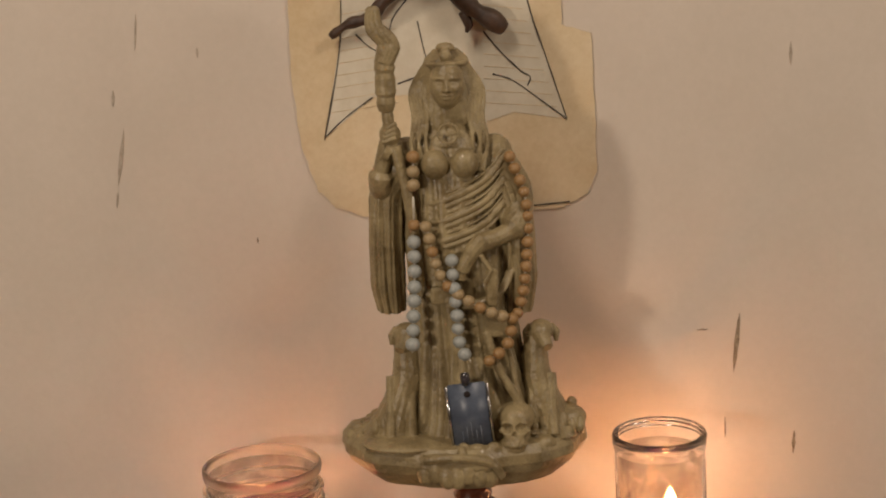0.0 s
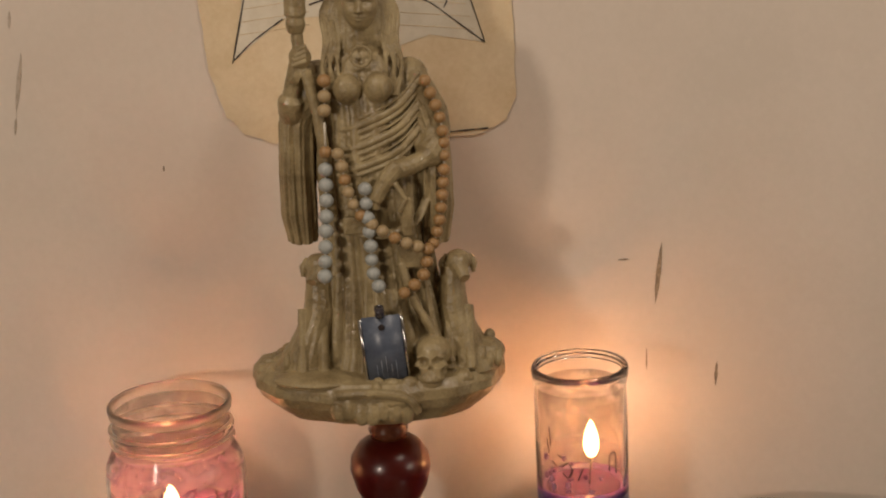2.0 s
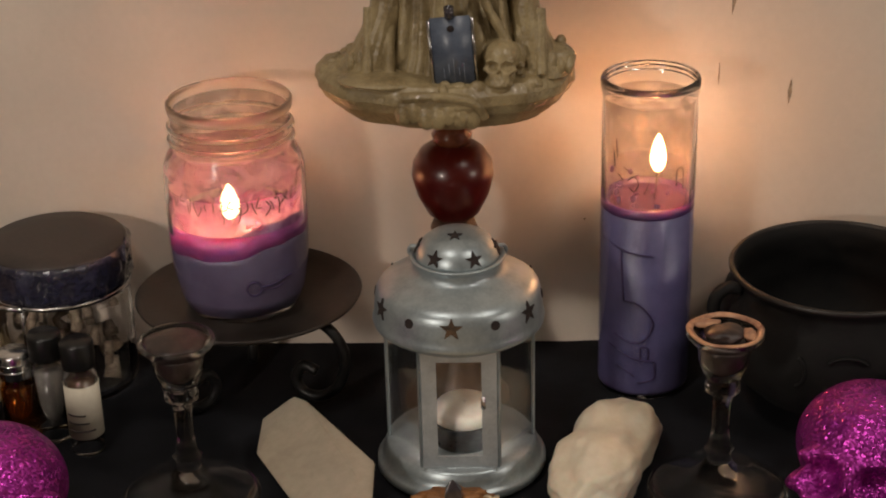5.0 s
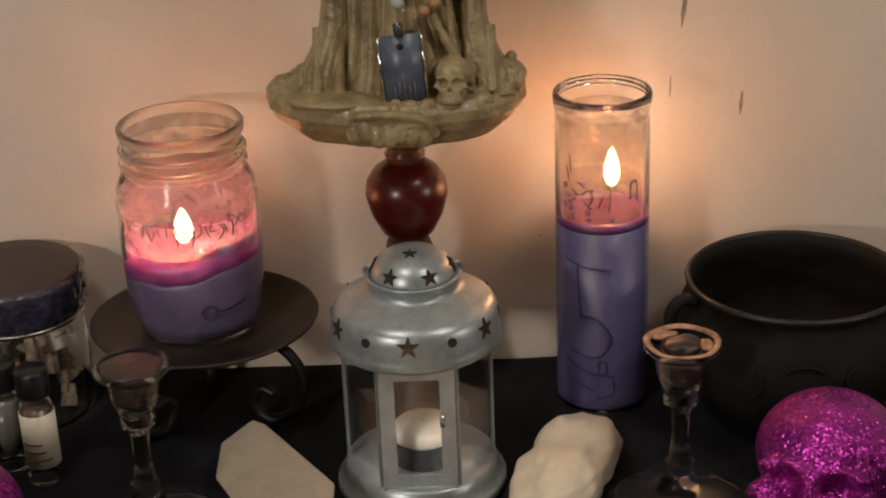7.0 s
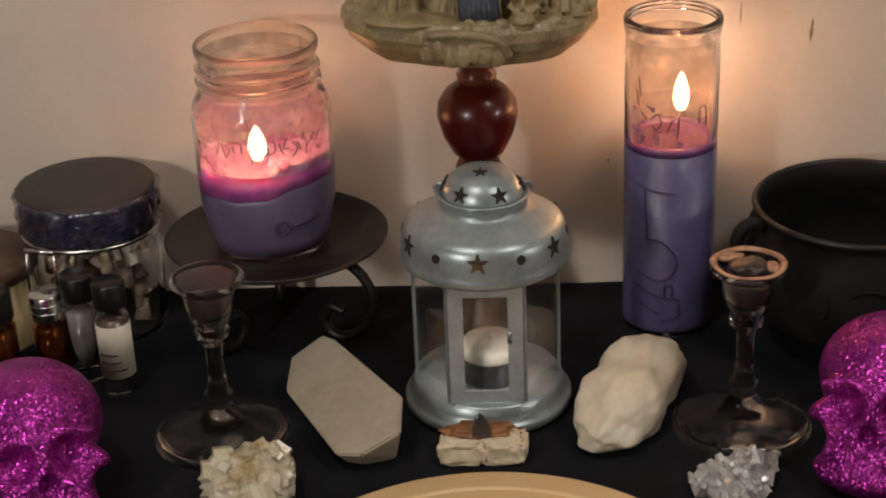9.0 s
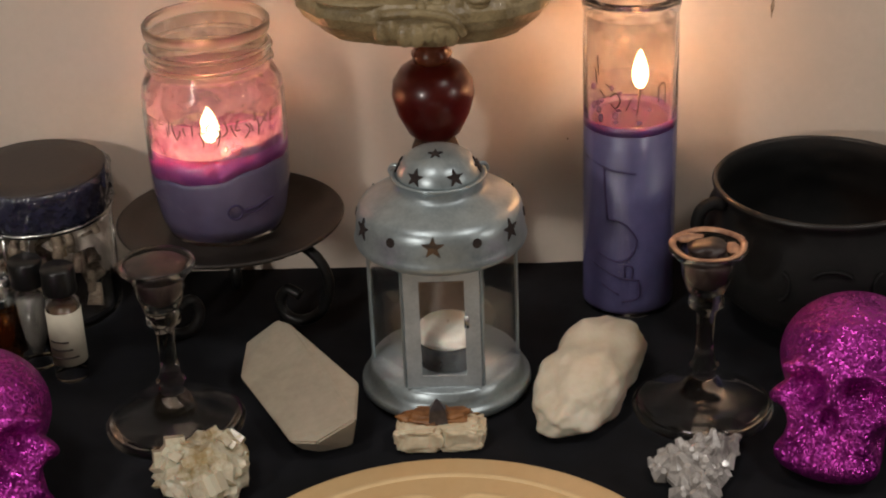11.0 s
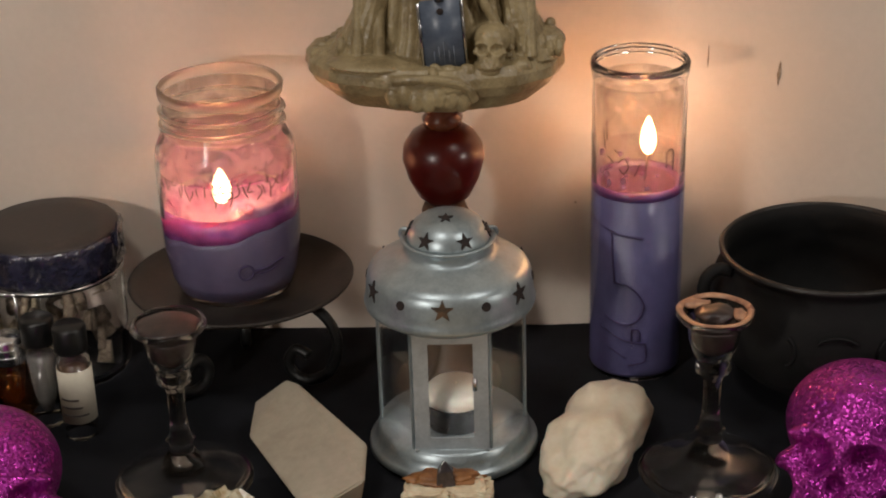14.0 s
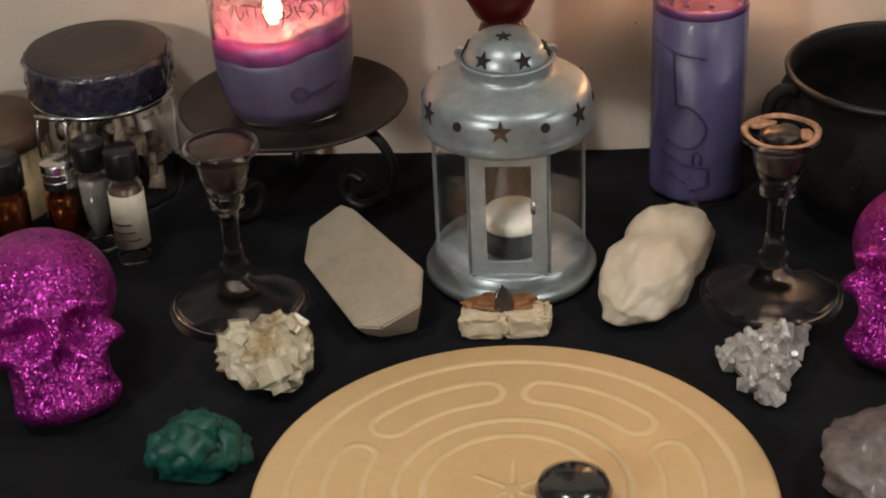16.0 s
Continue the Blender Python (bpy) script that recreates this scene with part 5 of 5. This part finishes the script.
groove(arc(0.1105, 0, 360, 120))
for k in range(6):
    loop(0.0735, 0.0925, 60 * k + 10.5, 60 * k + 49.5)
groove(arc(0.0575, -150, 150, 90))
groove(arc(0.0440, -100, 200, 80))
for k in range(6):
    a = radians(60 * k)
    groove([(0.004 * math.sin(a), 0.004 * math.cos(a)), (0.022 * math.sin(a), 0.022 * math.cos(a))], 0.0016)
stone("polished_stone", spin([(0, 0), (0.012, 0.0008), (0.0175, 0.005), (0.0186, 0.010), (0.0165, 0.0152), (0.011, 0.0182), (0, 0.0192)], n=40), BLACK_STONE, (0.0310, -0.2400, 0.0102), "polished dark round stone on the wooden board", "stone", smooth=True)

# ---- lidded jar of roots ----
lid = thing("lidded_jar", "clasp-lid glass jar of dried roots with dark wrapped lid", "jar", (-0.2625, 0.1075, 0))
lid.scale = (1, 1, 0.945)
clear(part("glass", spin([(0, 0), (0.040, 0), (0.0435, 0.003), (0.0445, 0.010), (0.0445, 0.072), (0.0425, 0.078), (0.040, 0.080), (0.0385, 0.078), (0.0420, 0.070), (0.0420, 0.010), (0.040, 0.005), (0, 0.004)], n=64, wob=lambda a, h: 1 + 0.006 * math.sin(16 * a)), CLEAR, lid, "ribbed clear glass"))
bm = bmesh.new()
for k in range(60):
    a, q = rng.uniform(0, TAU), 0.036 * math.sqrt(rng.random())
    z = rng.uniform(0.006, 0.056)
    tube([(q * math.cos(a), q * math.sin(a), z), (q * 0.93 * math.cos(a + 0.25), q * 0.93 * math.sin(a + 0.25), z + rng.uniform(0.005, 0.015))], [rng.uniform(0.003, 0.006), rng.uniform(0.0015, 0.004)], bm, 7)
tagged(part("roots", bm, HERBS, lid, "dried roots inside"), kind="stuff")
part("wrap", spin([(0.0395, 0.0795), (0.0452, 0.0800), (0.0468, 0.0840), (0.0460, 0.0885), (0.0474, 0.0930), (0.0468, 0.1000), (0.0476, 0.1050), (0.0462, 0.1082), (0.0395, 0.1075)], n=96, cap=False, wob=lambda a, h: 1 + 0.018 * math.sin(13 * a + 140 * h) + 0.014 * math.sin(29 * a - 260 * h) + 0.008 * math.sin(5 * a)), FOIL, lid, "crumpled glossy dark blue wrap")
part("lid_top", spin([(0, 0.1060), (0.0440, 0.1062), (0.0458, 0.1078), (0.0445, 0.1095), (0.0300, 0.1105), (0, 0.1108)], n=64), LID_TOP, lid, "flat brown-black lid top")
part("wrap_corner", hull([(0.043, -0.012, 0.100), (0.047, -0.006, 0.100), (0.0475, -0.014, 0.098), (0.048, -0.010, 0.1155), (0.0465, -0.008, 0.115)], 0.0003), FOIL, lid, smooth=False)
part("band", spin([(0.0452, 0.0775), (0.0462, 0.0775), (0.0464, 0.0800), (0.0452, 0.0805), (0.0452, 0.0775)], n=64, cap=False), STEEL, lid, "bright metal band")
for s in (-1, 1):
    part("clasp_wire", tube(smooth_path([(-0.024 + s * 0.0085, -0.0405, 0.078), (-0.024 + s * 0.009, -0.0445, 0.066), (-0.024 + s * 0.0085, -0.0450, 0.050), (-0.024, -0.0455, 0.0455)]), 0.0012, n=8), STEEL, lid, "bright wire clasp")
part("clasp_bar", tube([(-0.034, -0.0410, 0.079), (-0.014, -0.0455, 0.079)], 0.0018, n=8), STEEL, lid)


# ---- small bottles ----
def vial(at, r, tall, cap_m, body_m, fill_m, cap_tall, label, tag=False, ridged=False):
    t = thing("vial", label, "bottle", at, "oil bottles")
    h = tall - cap_tall
    clear(part("glass", spin([(0, 0), (r * 0.85, 0), (r, 0.0015), (r, h - 0.006), (r * 0.72, h - 0.001), (r * 0.70, h + 0.003), (r * 0.55, h + 0.003), (r * 0.57, h - 0.002), (r * 0.85, h - 0.007), (r * 0.85, 0.003), (0, 0.0025)], n=32), body_m, t))
    part("oil", spin([(0, 0.003), (r * 0.83, 0.003), (r * 0.83, h * 0.86), (0, h * 0.86)], n=32), fill_m, t)
    part("cap", spin([(0, h), (r * 0.98, h), (r * 1.0, h + 0.001), (r * 1.0, tall - 0.0015), (r * 0.92, tall), (0, tall)], n=48, wob=(lambda a, z: 1 + 0.02 * math.sin(24 * a)) if ridged else None), cap_m, t)
    if ridged:
        for z in (0.3, 0.6):
            part("cap_ring", spin([(r * 0.99, h + cap_tall * z), (r * 1.05, h + cap_tall * z), (r * 1.05, h + cap_tall * z + 0.0012), (r * 0.99, h + cap_tall * z + 0.0012)], n=40, cap=False), cap_m, t)
    if tag:
        lab = part("label", spin([(r + 0.0002, 0.013), (r + 0.0005, 0.013), (r + 0.0005, h - 0.011), (r + 0.0002, h - 0.011)], n=40, cap=False), LABEL, t, "cream paper label with unreadable print")
        for k in range(3):
            z = 0.019 + 0.0055 * k
            part("print_bar", tube([((r + 0.0007) * math.sin(radians(a)), -(r + 0.0007) * math.cos(radians(a)), z) for a in range(-45, 46 - 12 * k, 9)], 0.0006, n=5), INK, lab)
    return t


vial((-0.2325, 0.0165, 0), 0.0103, 0.0770, BLACK_CAP, CLEAR, OIL, 0.0170, "small clear vial with black cap and cream label", tag=True)
vial((-0.2565, 0.0330, 0), 0.0105, 0.0740, BLACK_CAP, CLEAR, OIL_GREY, 0.0170, "small clear vial of grey oil with black cap")
vial((-0.2775, 0.0340, 0), 0.0108, 0.0610, STEEL, BROWN_GLASS, OIL, 0.0170, "amber bottle with ridged silver screw cap", ridged=True)
vial((-0.3080, 0.0230, 0), 0.0120, 0.0690, BLACK_CAP, BROWN_GLASS, OIL, 0.0200, "dark bottle with a black cap")
tin = thing("brown_lidded_pot", "low straw-coloured pot with a brown lid", "pot", (-0.3360, 0.0900, 0))
part("pot_body", spin([(0, 0), (0.034, 0), (0.036, 0.003), (0.036, 0.050), (0, 0.050)], n=48), surface("straw_pot", (0.42, 0.32, 0.17), (0.28, 0.2, 0.1), rough=0.6, scale=60), tin)
part("pot_lid", spin([(0, 0.050), (0.0375, 0.050), (0.0382, 0.060), (0.036, 0.063), (0, 0.064)], n=48), surface("brown_pot_lid", (0.13, 0.075, 0.045), (0.08, 0.045, 0.03), rough=0.6, scale=60), tin)
